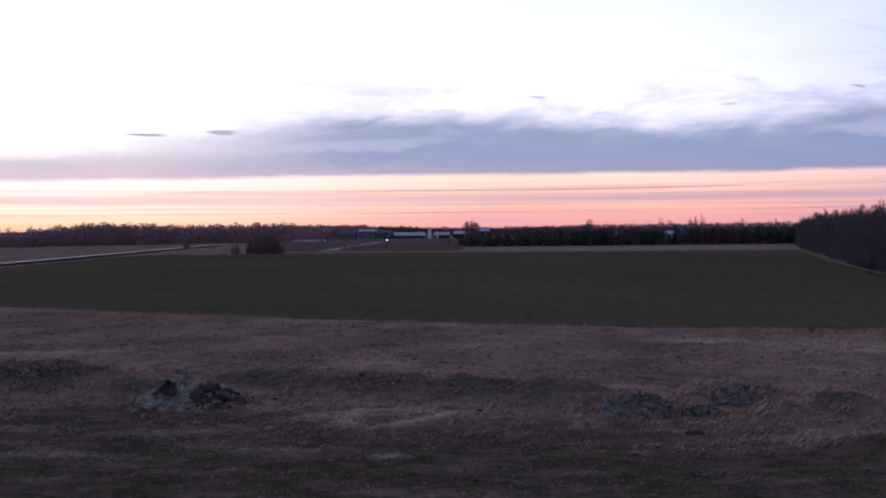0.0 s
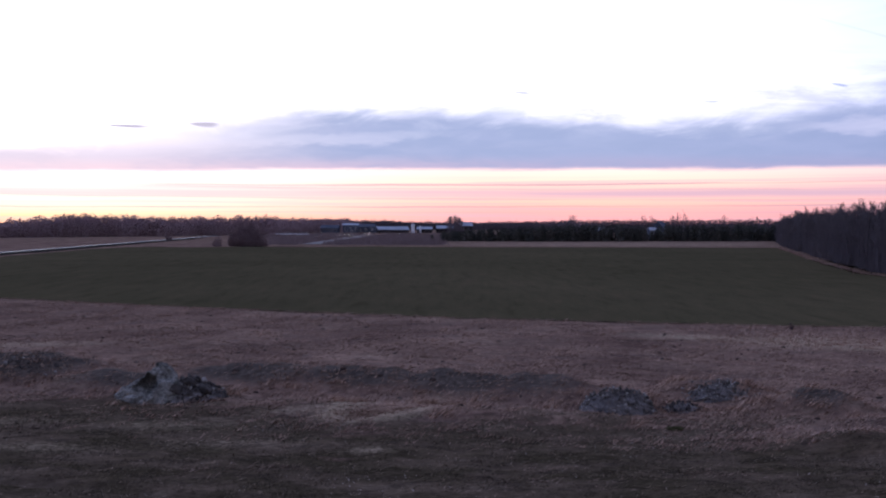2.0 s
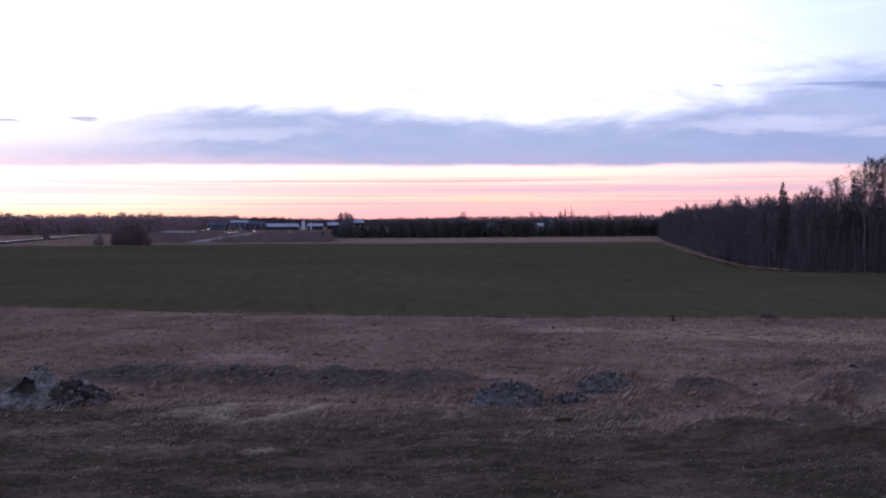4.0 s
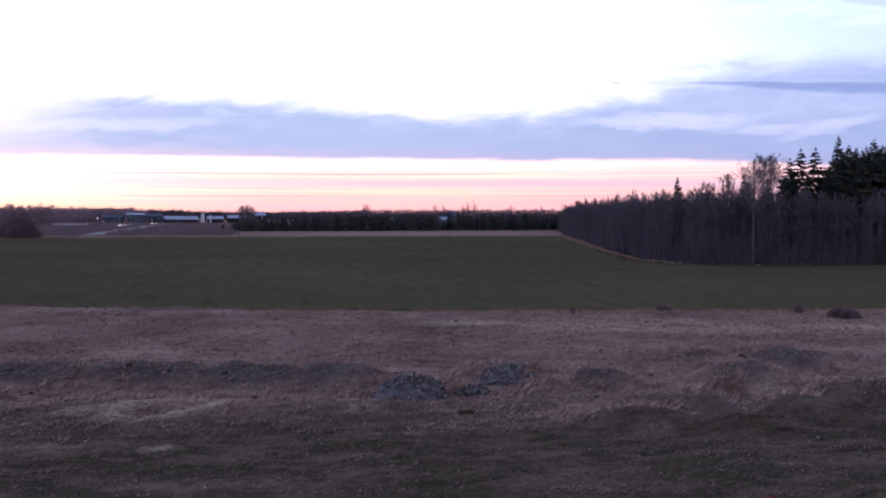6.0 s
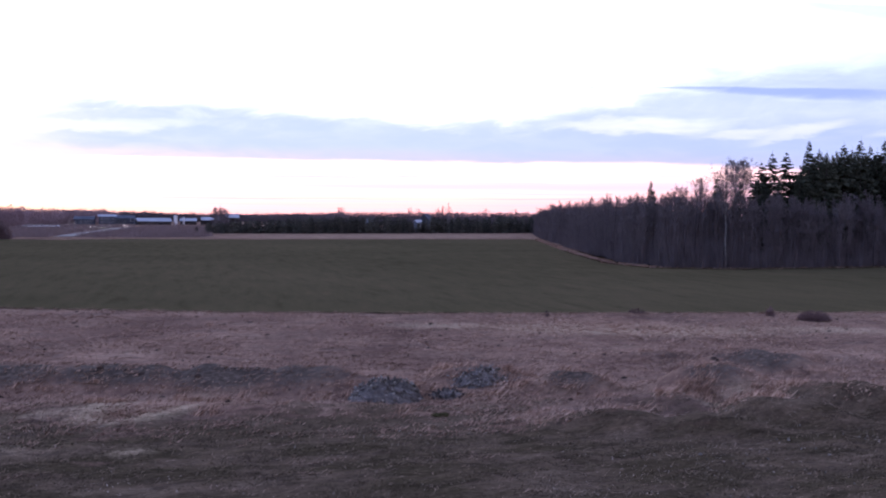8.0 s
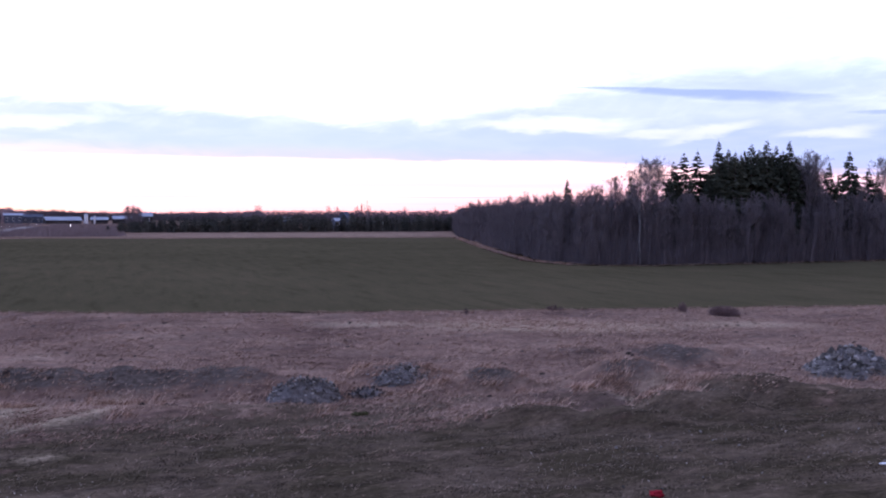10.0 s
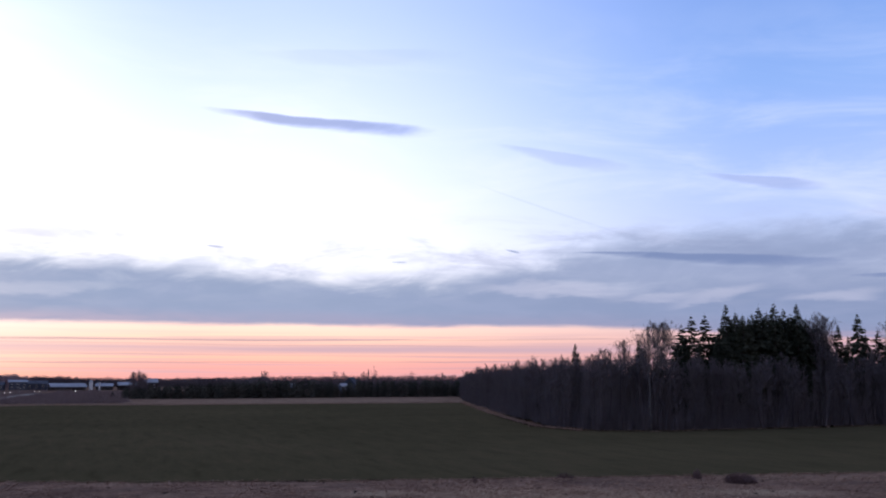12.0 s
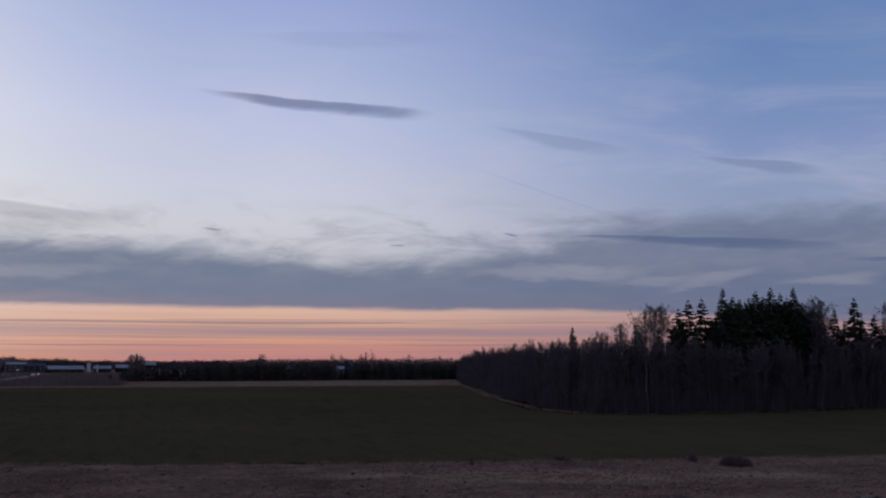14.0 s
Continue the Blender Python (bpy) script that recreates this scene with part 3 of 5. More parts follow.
build_ground()
build_field()
ribbon("road", [(-112, 40), (-109, 180), (-108, 243), (-110, 304), (-116, 466), (-121, 560), (-128, 760)], 3.0, M_ROAD, 0.14, "wet asphalt country road shining under the sky", "road")
ribbon("side_road", [(-41, 338), (-41, 360), (-39, 430), (-37, 505), (-34, 560)], 6.0, M_LANE, 0.16, "pale gravel lane running to far sheds", "road")
ribbon("road_verge", [(-106.5, 40), (-103.9, 180), (-102.9, 243), (-104.9, 304), (-110.8, 466)], 6.6, M_VERGE, 0.12, "dark grassy verge along the country road", "verge", 6.0, 0.25)


# ---------------------------------------------------------------- trees
def unit(v):
    return v / (np.linalg.norm(v, axis=-1, keepdims=True) + 1e-9)


def bare_tree(seed, h, reach=0.26, first=0.22, limbs=26, droop=0.0, fine=0.030, climb=(32, 70)):
    """Meshes of trunk and crown of a leafless tree: stem, rising limbs, branches and twigs."""
    r = np.random.default_rng(seed)
    n = 9
    lean = r.normal(0, 0.03, 2)
    s = np.linspace(0, 1, n)
    stem = np.stack([lean[0] * h * s + np.cumsum(r.normal(0, 0.012 * h, n)) * (s > 0), lean[1] * h * s + np.cumsum(r.normal(0, 0.012 * h, n)) * (s > 0), s * h], 1)
    rad = 0.0105 * h * (1 - s) ** 0.8 + 0.012
    wood = Soup()
    ring = np.arange(6) * 1.0472
    round6 = np.stack([np.cos(ring), np.sin(ring), 0 * ring], 1)
    wood.add(np.concatenate([stem[k] + round6 * rad[k] for k in range(n)]), [(6 * k + i, 6 * k + (i + 1) % 6, 6 * k + 6 + (i + 1) % 6, 6 * k + 6 + i) for k in range(n - 1) for i in range(6)])
    crown = Soup()
    t = np.sort(r.uniform(first, 0.97, limbs))
    p0 = np.stack([np.interp(t, s, stem[:, i]) for i in range(3)], 1)
    w = r.uniform(0, 6.283, limbs) + np.arange(limbs) * 2.4
    rise = np.radians(r.uniform(*climb, limbs))
    length = h * reach * (0.35 + 0.75 * np.sin(np.pi * np.clip((t - first) / (1 - first) * 0.75 + 0.25, 0, 1))) * r.uniform(0.7, 1.2, limbs)
    d = np.stack([np.cos(w) * np.cos(rise), np.sin(w) * np.cos(rise), np.sin(rise)], 1)
    mid = p0 + d * length[:, None] * 0.5
    d2 = unit(d + np.array([0, 0, 0.25 - droop]) + r.normal(0, 0.12, d.shape))
    tip = mid + d2 * length[:, None] * 0.5
    lr = 0.004 * length + 0.016
    tubes(crown, p0, mid, lr * 1.5, lr)
    tubes(crown, mid, tip, lr, lr * 0.4)
    m = 8
    a = np.repeat(np.arange(limbs), m)
    q = r.uniform(0.2, 1.0, len(a))
    q0 = np.where(q[:, None] < 0.5, p0[a] + (mid - p0)[a] * (q[:, None] * 2), mid[a] + (tip - mid)[a] * (q[:, None] * 2 - 1))
    qd = unit(d2[a] * 0.9 + r.normal(0, 0.6, (len(a), 3)) + np.array([0, 0, 0.25 - droop]))
    ql = length[a] * r.uniform(0.22, 0.5, len(a)) * (1.15 - 0.5 * q)
    q1 = q0 + qd * ql[:, None]
    spikes(crown, q0, q1, fine * 0.8)
    m2 = 10
    b = np.repeat(np.arange(len(a)), m2)
    k = r.uniform(0.2, 1.0, len(b))
    t0 = q0[b] + (q1 - q0)[b] * k[:, None]
    td = unit(qd[b] + r.normal(0, 0.55, (len(b), 3)) + np.array([0, 0, 0.15 - 1.6 * droop]))
    slivers(crown, t0, t0 + td * (ql[b] * r.uniform(0.4, 0.85, len(b)))[:, None], fine * 1.5)
    return wood.mesh("trunk", M_STEM), crown.mesh("crown", M_TWIG)


def spruce(seed, h, wide, tiers=24, arms=9, sprays=12, gap=0.06, slope=0.36):
    """Trunk and crown of a spruce: whorls of drooping arms hung with needle sprays."""
    r = np.random.default_rng(seed)
    wood, crown = Soup(), Soup()
    ring = np.arange(6) * 1.0472
    round6 = np.stack([np.cos(ring), np.sin(ring), 0 * ring], 1)
    wood.add(np.concatenate([round6 * (0.011 * h * (1 - e) + 0.015) + [0, 0, e * h - 0.05] for e in (0, 0.5, 1.0)]), [(6 * k + i, 6 * k + (i + 1) % 6, 6 * k + 6 + (i + 1) % 6, 6 * k + 6 + i) for k in range(2) for i in range(6)])
    s = gap + (0.985 - gap) * np.linspace(0, 1, tiers) ** 0.9
    z = np.repeat(s, arms) + r.normal(0, 1.2 / tiers, tiers * arms)
    z = np.where(z > 0.985, 0.985 - r.uniform(0, 0.22, len(z)), np.maximum(z, 0.02))
    w = r.uniform(0, 6.283, len(z))
    side = 1 + 0.15 * np.sin(w + r.uniform(0, 6.28))
    length = (np.minimum(slope * h * (1 - z) ** 0.93, wide * (0.6 + 0.4 * (1 - z))) + 0.06) * r.uniform(0.62, 1.1, len(z)) * side
    sag = 0.10 + 0.28 * (1 - z)
    p0 = np.stack([0 * z, 0 * z, z * h], 1)
    out = np.stack([np.cos(w), np.sin(w), 0 * w], 1)
    p1 = p0 + out * length[:, None] + np.stack([0 * z, 0 * z, -sag * length + 0.12 * length], 1)
    spikes(crown, p0, p1, 0.02 + 0.008 * length)
    b = np.repeat(np.arange(len(z)), sprays)
    k = r.uniform(0.12, 1.02, len(b))
    base = p0[b] + (p1 - p0)[b] * k[:, None]
    across = np.stack([-np.sin(w), np.cos(w), 0 * w], 1)[b]
    way = unit(out[b] * 0.6 + across * r.choice([-1, 1], len(b))[:, None] * r.uniform(0.4, 1.0, len(b))[:, None] + np.array([0, 0, -0.35]) + r.normal(0, 0.2, (len(b), 3)))
    size = length[b] * r.uniform(0.22, 0.42, len(b)) * (1.15 - 0.55 * k) + 0.1
    tipp = base + way * size[:, None]
    flat = unit(np.cross(way, r.normal(0, 1, (len(b), 3)))) * (size * 0.34)[:, None]
    v = np.stack([base - flat, base + flat, tipp + flat * 0.25, tipp - flat * 0.25], 1).reshape(-1, 3)
    crown.add(v, np.arange(len(b))[:, None] * 4 + np.array([[0, 1, 2, 3]]))
    spikes(crown, np.array([[0, 0, h * 0.95]]), np.array([[0, 0, h * 1.02]]), 0.03)
    return wood.mesh("trunk", M_BARK), crown.mesh("crown", M_NEEDLE)


def tree_thing(name, meshes, at, turn, size, label, group, tall=1.0):
    ob = new(name)
    ob.location, ob.rotation_euler, ob.scale = at, (0, 0, turn), (size, size, size * tall)
    child("trunk", meshes[0], ob)
    child("crown", meshes[1], ob)
    return tagged(ob, label, "tree", group)


def polar(azimuth, distance):
    return distance * math.sin(radians(azimuth)), distance * math.cos(radians(azimuth))


def along(line, inset, spacing, r, wobble=1.0):
    """Places beside a line of points, inset metres to its right-hand inner side."""
    out = []
    for a, b in zip(line, line[1:]):
        d = Vector((b[0] - a[0], b[1] - a[1]))
        n = max(1, int(d.length / spacing))
        inner = Vector((-d.y, d.x)).normalized()
        for k in range(n):
            q = Vector(a) + d * ((k + r.uniform(0, 1)) / n) + inner * (inset + r.normal(0, wobble))
            out.append((q.x, q.y))
    return out


def build_grove():
    r = np.random.default_rng(11)
    kinds = [bare_tree(20 + k, 12.0, 0.19 + 0.02 * (k % 3), 0.12 + 0.05 * (k % 2), 28 + k) for k in range(6)]
    spots = []
    for inset, spacing, tall in ((1.0, 2.1, 0.90), (4.0, 2.4, 0.98), (8.0, 2.8, 1.02)):
        spots += [(x, y, tall) for x, y in along(GROVE[3:10], inset, spacing, r)]
    for inset, spacing, tall in ((1.5, 2.4, 0.90), (5.0, 4.0, 1.02)):
        spots += [(x, y, tall) for x, y in along(GROVE[0:4], inset, spacing, r)]
    r.shuffle(spots)
    spots = spots[:250]

    def swell(x, y):
        """Slow rise and fall of the canopy; the far end stands lower."""
        return (1 + 0.055 * fbm(x, y, 0.09, 91)) * np.interp(y, [210, 320, 420], [1.0, 0.96, 0.80])
    for x, y, tall in spots:
        tall = tall * float(swell(np.array([x]), np.array([y]))[0])
        k = int(r.integers(6))
        tree_thing("tree", kinds[k], (x, y, -0.05), r.uniform(0, 6.28), r.uniform(0.90, 1.0) * tall, "slender leafless grey-brown tree in dense grove", "bare trees of the grove", r.uniform(0.96, 1.07))

    # crowded stems and brush deeper in the grove
    soup = Soup()
    deep = []
    for inset, spacing in ((2.5, 1.4), (5.5, 1.4), (9, 1.5), (12, 1.6), (16, 1.7), (22, 1.8), (30, 2.2)):
        deep += along(GROVE[0:10], inset, spacing, r, 1.5)
    deep = np.array(deep)
    n = len(deep)
    h = r.uniform(8.4, 12.2, n) * swell(deep[:, 0], deep[:, 1])
    p0 = np.concatenate([deep, np.full((n, 1), -0.1)], 1)
    p1 = p0 + np.stack([r.normal(0, 0.5, n), r.normal(0, 0.5, n), h], 1)
    tubes(soup, p0, p1, 0.09, 0.02)
    m = 150
    b = np.repeat(np.arange(n), m)
    k = r.uniform(0.1, 1.0, len(b)) ** 0.75
    q0 = p0[b] + (p1 - p0)[b] * k[:, None]
    w = r.uniform(0, 6.283, len(b))
    d = unit(np.stack([np.cos(w), np.sin(w), r.uniform(0.1, 1.5, len(b))], 1))
    slivers(soup, q0, q0 + d * (r.uniform(0.6, 1.9, len(b)) * (1.25 - 0.7 * k))[:, None], 0.062)
    tagged(new("undergrowth", soup.mesh("undergrowth", M_TWIG)), "crowded grey-brown stems inside leafless grove", "undergrowth", kind="stuff")
    soup = Soup()
    brush = []
    for inset, spacing in ((0.8, 0.6), (2.4, 0.65), (5, 0.8), (9, 1.1)):
        brush += along(GROVE[0:10], inset, spacing, r, 0.7)
    brush = np.array(brush)
    n = len(brush)
    m = 64
    b = np.repeat(np.arange(n), m)
    size = r.uniform(0.8, 6.5, n)
    q0 = np.concatenate([brush[b] + r.normal(0, 0.45, (len(b), 2)), np.full((len(b), 1), -0.05)], 1)
    d = unit(np.stack([r.normal(0, 0.22, len(b)), r.normal(0, 0.22, len(b)), np.ones(len(b))], 1))
    slivers(soup, q0, q0 + d * (size[b] * r.uniform(0.35, 1.1, len(b)))[:, None], 0.055)
    tagged(new("brush", soup.mesh("brush", M_TWIG)), "thin grey-brown saplings and brush along the foot of the grove", "brush", kind="stuff")

    # spruces and tall birches that stand out over the grove
    big = [spruce(50 + k, 20.0, 3.0 + 0.3 * k, 38, 8, 10, 0.06, 0.28 + 0.03 * k) for k in range(3)]
    open_one = spruce(57, 20.0, 3.0, 32, 6, 12, 0.25, 0.33)
    for a, e, dist, kind in ((27.26, 1.96, 172, 0), (31.0, 2.25, 180, 1), (33.44, 3.06, 180, 3), (34.01, 3.58, 178, 3), (34.77, 3.64, 182, 3), (35.3, 2.5, 185, 1),
                             (35.96, 4.2, 178, 0), (36.5, 3.75, 184, 1), (36.9, 3.55, 180, 2), (37.4, 3.6, 186, 0), (37.77, 4.04, 181, 1), (38.2, 3.7, 186, 2), (38.63, 4.22, 180, 2),
                             (39.1, 3.85, 186, 0), (39.45, 3.6, 182, 1), (39.81, 4.13, 180, 0), (40.3, 3.3, 184, 2), (37.0, 2.8, 187, 2), (38.3, 2.9, 188, 0), (39.3, 2.8, 188, 1), (40.3, 2.7, 188, 0),
                             (36.2, 3.2, 182, 2), (36.75, 3.3, 188, 1), (37.2, 3.4, 182, 0), (37.6, 3.5, 190, 2), (38.0, 3.45, 184, 1), (38.45, 3.6, 190, 0), (38.9, 3.5, 184, 2), (39.3, 3.4, 188, 1), (39.7, 3.45, 186, 2), (40.1, 3.3, 188, 0), (40.6, 2.9, 184, 1),
                             (33.2, 2.1, 176, 1), (33.7, 1.9, 174, 0), (34.4, 2.0, 174, 2), (35.5, 2.5, 176, 0), (32.3, 1.9, 176, 1), (41.3, 2.3, 182, 0), (42.4, 2.2, 186, 2), (43.3, 2.3, 186, 1), (44.4, 2.2, 188, 0), (45.2, 2.4, 188, 2), (46.3, 2.6, 190, 1),
                             (41.93, 2.89, 184, 0), (42.94, 3.49, 190, 3), (43.93, 2.54, 186, 2), (45.6, 3.0, 190, 1)):
        dist += float(np.interp(a, [37, 41, 46], [0, 12, 26]))
        x, y = polar(a, dist)
        h = 8 + dist * math.tan(radians(e + 0.27))
        meshes = open_one if kind == 3 else big[kind]
        label = "tall open-crowned dark spruce in the grove" if kind == 3 else "tall dense dark green spruce in the grove"
        tree_thing("spruce", meshes, (x, y, 0), r.uniform(0, 6.28), h / 20.3, label, "spruces of the grove")
    filler = [spruce(60 + k, 20.0, 3.3, 24, 8, 9, 0.1, 0.36) for k in range(2)]
    for k in range(24):
        a = 35.7 + 5.2 * k / 23
        dist = r.uniform(184, 192) + float(np.interp(a, [37, 41], [0, 12]))
        h = 8 + dist * math.tan(radians(r.uniform(3.0, 3.7)))
        tree_thing("spruce", filler[k % 2], (*polar(a, dist), 0), r.uniform(0, 6.28), h / 20.3, "tall dense dark green spruce in the grove", "spruces of the grove")
    birch = [bare_tree(70 + k, 17.5, 0.19, 0.48, 46, 0.10, 0.022, (35, 72)) for k in range(2)]
    for m in birch:
        m[0].materials[0] = M_BIRCH
    for a, e, dist in ((31.2, 1.9, 170), (41.6, 1.7, 190), (43.6, 1.7, 200), (28.9, 1.75, 165), (31.55, 3.25, 156.5), (32.0, 3.3, 164), (32.5, 3.35, 166), (30.1, 2.3, 172), (40.86, 3.69, 190), (41.2, 3.5, 192), (44.63, 3.2, 208), (45.3, 3.2, 210)):
        x, y = polar(a, dist)
        h = 8 + dist * math.tan(radians(e + 0.14))
        tree_thing("birch", birch[int(r.integers(2))], (x, y, -0.05), r.uniform(0, 6.28), h / 18.5, "tall leafless birch with pale trunk and fine crown", "birches of the grove")


def build_hedge():
    r = np.random.default_rng(13)
    kinds = [spruce(90 + k, 7.0, 1.7 + 0.2 * k, 13, 7, 6, 0.0, 0.75) for k in range(4)]
    for m in kinds:
        m[1].materials[0] = M_HEDGE
    for k in range(285):
        s = k / 284
        x = 6 + 152 * s + r.normal(0, 0.5)
        y = 401 + 22 * max(0.0, s - 0.35) + r.choice([0.0, 2.5, 5.0, 7.5])
        size = (0.62 + 0.4 * min(1.0, s * 3.2)) * (r.uniform(0.86, 1.06) if s < 0.35 else r.choice([0.62, 0.85, 1.0, 1.12]) * r.uniform(0.92, 1.06))
        if 95.5 < x < 101:
            size *= 0.72
        tree_thing("spruce", kinds[int(r.integers(4))], (x, y, 0), r.uniform(0, 6.28), size, "young dark spruce in a planted shelter row", "spruces of the shelter row")
    low = spruce(97, 5.0, 2.2, 12, 9, 8, 0.0, 0.8)
    low[1].materials[0] = M_HEDGE
    for x, y, size in ((8, 398, .8), (13, 399, .95), (17, 400, 1.1), (22, 399, .9), (27, 400, 1.15), (32, 399, 1.0), (38, 400, 1.1), (44, 399, .95), (2.5, 399, 0.6)):
        tree_thing("pine", low, (x, y, 0), r.uniform(0, 6.28), size, "low bushy dark conifer at the end of the row", "low conifers of the shelter row")


def stand_of_trees(spots, lone, spruces, mat, label, r):
    """Far trees as stems with rounded or pointed crowns of small twig sprays."""
    soup = Soup()
    n = len(spots)
    p0 = np.concatenate([spots[:, :2], np.full((n, 1), -0.2)], 1)
    p1 = p0 + np.stack([r.normal(0, .3, n), r.normal(0, .3, n), spots[:, 2]], 1)
    tubes(soup, p0, p1, 0.2, 0.05)
    b = np.repeat(np.arange(n), 165)
    conifer = (r.uniform(0, 1, n) < spruces)[b]
    k = r.uniform(0.02, 1.0, len(b))
    girth = r.uniform(0.75, 1.35, n)[b] * np.where(lone[b], 0.8, 1.0)
    wide = np.where(conifer, 1.9 * (1 - k) + 0.15, 3.4 * np.sqrt(np.clip(1.02 - (np.abs(k - 0.5) * 2) ** 2.6, 0.05, 1))) * girth
    w = r.uniform(0, 6.283, len(b))
    rr = wide * np.sqrt(r.uniform(0.05, 1, len(b)))
    c = p0[b] + np.stack([np.cos(w) * rr, np.sin(w) * rr, k * spots[b, 2] * 0.97], 1)
    # small sprays of twigs, turned every way, leaning outwards and up
    way = unit(np.stack([np.cos(w), np.sin(w), 0.4 + 0 * w], 1) + r.normal(0, 0.9, (len(b), 3)))
    size = r.uniform(0.4, 0.95, len(b)) * np.where(lone[b], 0.75, 1.0) * np.where(k > 0.85, 0.75, 1.0)
    slivers(soup, c - way * size[:, None] * 0.5, c + way * size[:, None] * 0.7, size * 0.75)
    tagged(new("far_woods", soup.mesh("far_woods", mat)), label, "woods", kind="stuff")


def build_far_woods():
    """Belts of woodland along the skyline."""
    r = np.random.default_rng(17)
    spots = []
    # azimuth from, to, distance, skyline height, trees a row, rows
    for a0, a1, d0, d1, e0, e1, n, rows in ((-36, -23.6, 500, 510, -0.10, 0.0, 70, 4), (-23.8, -20.3, 512, 530, 0.02, 0.42, 28, 4), (-20.5, -15.5, 530, 545, 0.42, 0.26, 42, 4), (-15.8, -9.0, 545, 590, 0.26, 0.34, 54, 4), (-9.3, -4.6, 620, 810, 0.33, 0.30, 42, 5), (-6.6, -1.5, 780, 900, 0.27, 0.16, 46, 4),
                                          (-6, 3, 950, 1000, 0.14, 0.08, 80, 4), (2, 9, 1000, 900, 0.06, 0.2, 70, 4), (8, 22, 760, 700, 0.22, 0.30, 110, 3), (21, 50, 640, 520, 0.25, 0.25, 70, 2)):
        for row in range(rows):
            for k in range(n):
                s = (k + r.uniform(0, 1)) / n
                d = d0 + (d1 - d0) * s + 9 * row + r.normal(0, 2)
                a = a0 + (a1 - a0) * s
                lump = 0.07 * math.sin(a * 5.1 + 1.0) + 0.06 * math.sin(a * 11.7) + 0.05 * math.sin(a * 23.0 + 2.0)
                h = 8 + d * math.tan(radians(float(np.interp(s, [0, 1], [e0, e1])) + (0.7 if d < 640 else 0.25) * lump)) + r.normal(0, 0.5 if d < 640 else 0.3) + (0.3 if d < 640 else -0.6) - 0.5 * row
                spots.append((*polar(a0 + (a1 - a0) * s, d), max(3.0, h)))
    belt = len(spots)
    for a, e, d in ((1.45, .36, 690), (1.75, .42, 690), (2.0, .34, 695), (8.7, .48, 720), (8.8, .5, 725), (12.9, .5, 715), (13.4, .42, 715), (14.6, .45, 715), (14.9, .62, 720), (15.3, .5, 720), (17.5, .46, 710), (19.3, .42, 700), (-2.5, .24, 900), (-20.5, .42, 530), (-19.5, .40, 530), (-9.3, .36, 580), (-14.2, .34, 550)):
        for k in range(9 if a in (1.45, 1.75, 2.0) else 3):
            spots.append((*polar(a + r.normal(0, 0.06), d + r.normal(0, 3)), 8 + d * math.tan(radians(e)) + r.normal(0, 0.5)))
    every = np.array(spots)
    lone = np.arange(len(every)) >= belt
    near = np.degrees(np.arctan2(every[:, 0], every[:, 1])) < -4.0
    stand_of_trees(every[near], lone[near], 0.10, M_HAZED_WOOD, "distant brown belt of leafless woods on the skyline, colour paled as haze", r)
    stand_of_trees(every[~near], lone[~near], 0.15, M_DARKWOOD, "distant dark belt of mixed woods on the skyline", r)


def shrub_mesh(seed, wide, high, stems, fine, mat):
    """A rounded leafless bush: bent stems out to a dome, filled with twigs."""
    r = np.random.default_rng(seed)
    soup = Soup()
    w = r.uniform(0, 6.283, stems)
    up = r.uniform(0.05, 1.0, stems)
    out = np.sqrt(np.clip(1 - up ** 2.2, 0, 1)) * r.uniform(0.55, 1.05, stems) ** 0.5
    end = np.stack([np.cos(w) * out * wide * 0.5, np.sin(w) * out * wide * 0.5, up * high * r.uniform(0.75, 1.06, stems)], 1)
    p0 = np.stack([np.cos(w) * out * wide * 0.26, np.sin(w) * out * wide * 0.26, 0 * w - 0.05], 1) + np.concatenate([r.normal(0, 0.05 * wide, (stems, 2)), np.zeros((stems, 1))], 1)
    mid = p0 * 0.55 + end * 0.45 + np.stack([0 * w, 0 * w, 0.12 * high * up], 1)
    tubes(soup, p0, mid, fine * 1.2, fine * 0.9)
    tubes(soup, mid, end, fine * 0.9, fine * 0.4)
    m = 16
    b = np.repeat(np.arange(stems), m)
    k = r.uniform(0.0, 1.0, len(b))[:, None]
    q0 = np.where(k < 0.35, p0[b] + (mid - p0)[b] * k / 0.35, mid[b] + (end - mid)[b] * (k - 0.35) / 0.65)
    d = unit(r.normal(0, 0.8, (len(b), 3)) + np.array([0, 0, 0.45]))
    spikes(soup, q0, q0 + d * (high * r.uniform(0.08, 0.2, len(b)))[:, None], fine * 0.8)
    return soup.mesh("crown", mat)


def shrub(at, wide, high, stems, seed, label, fine=0.02, mat=M_BRUSH):
    ob = new("shrub")
    ob.location = (*at, float(ground_z(at[0], at[1])))
    child("crown", shrub_mesh(seed, wide, high, stems, fine, mat), ob)
    return tagged(ob, label, "shrub")


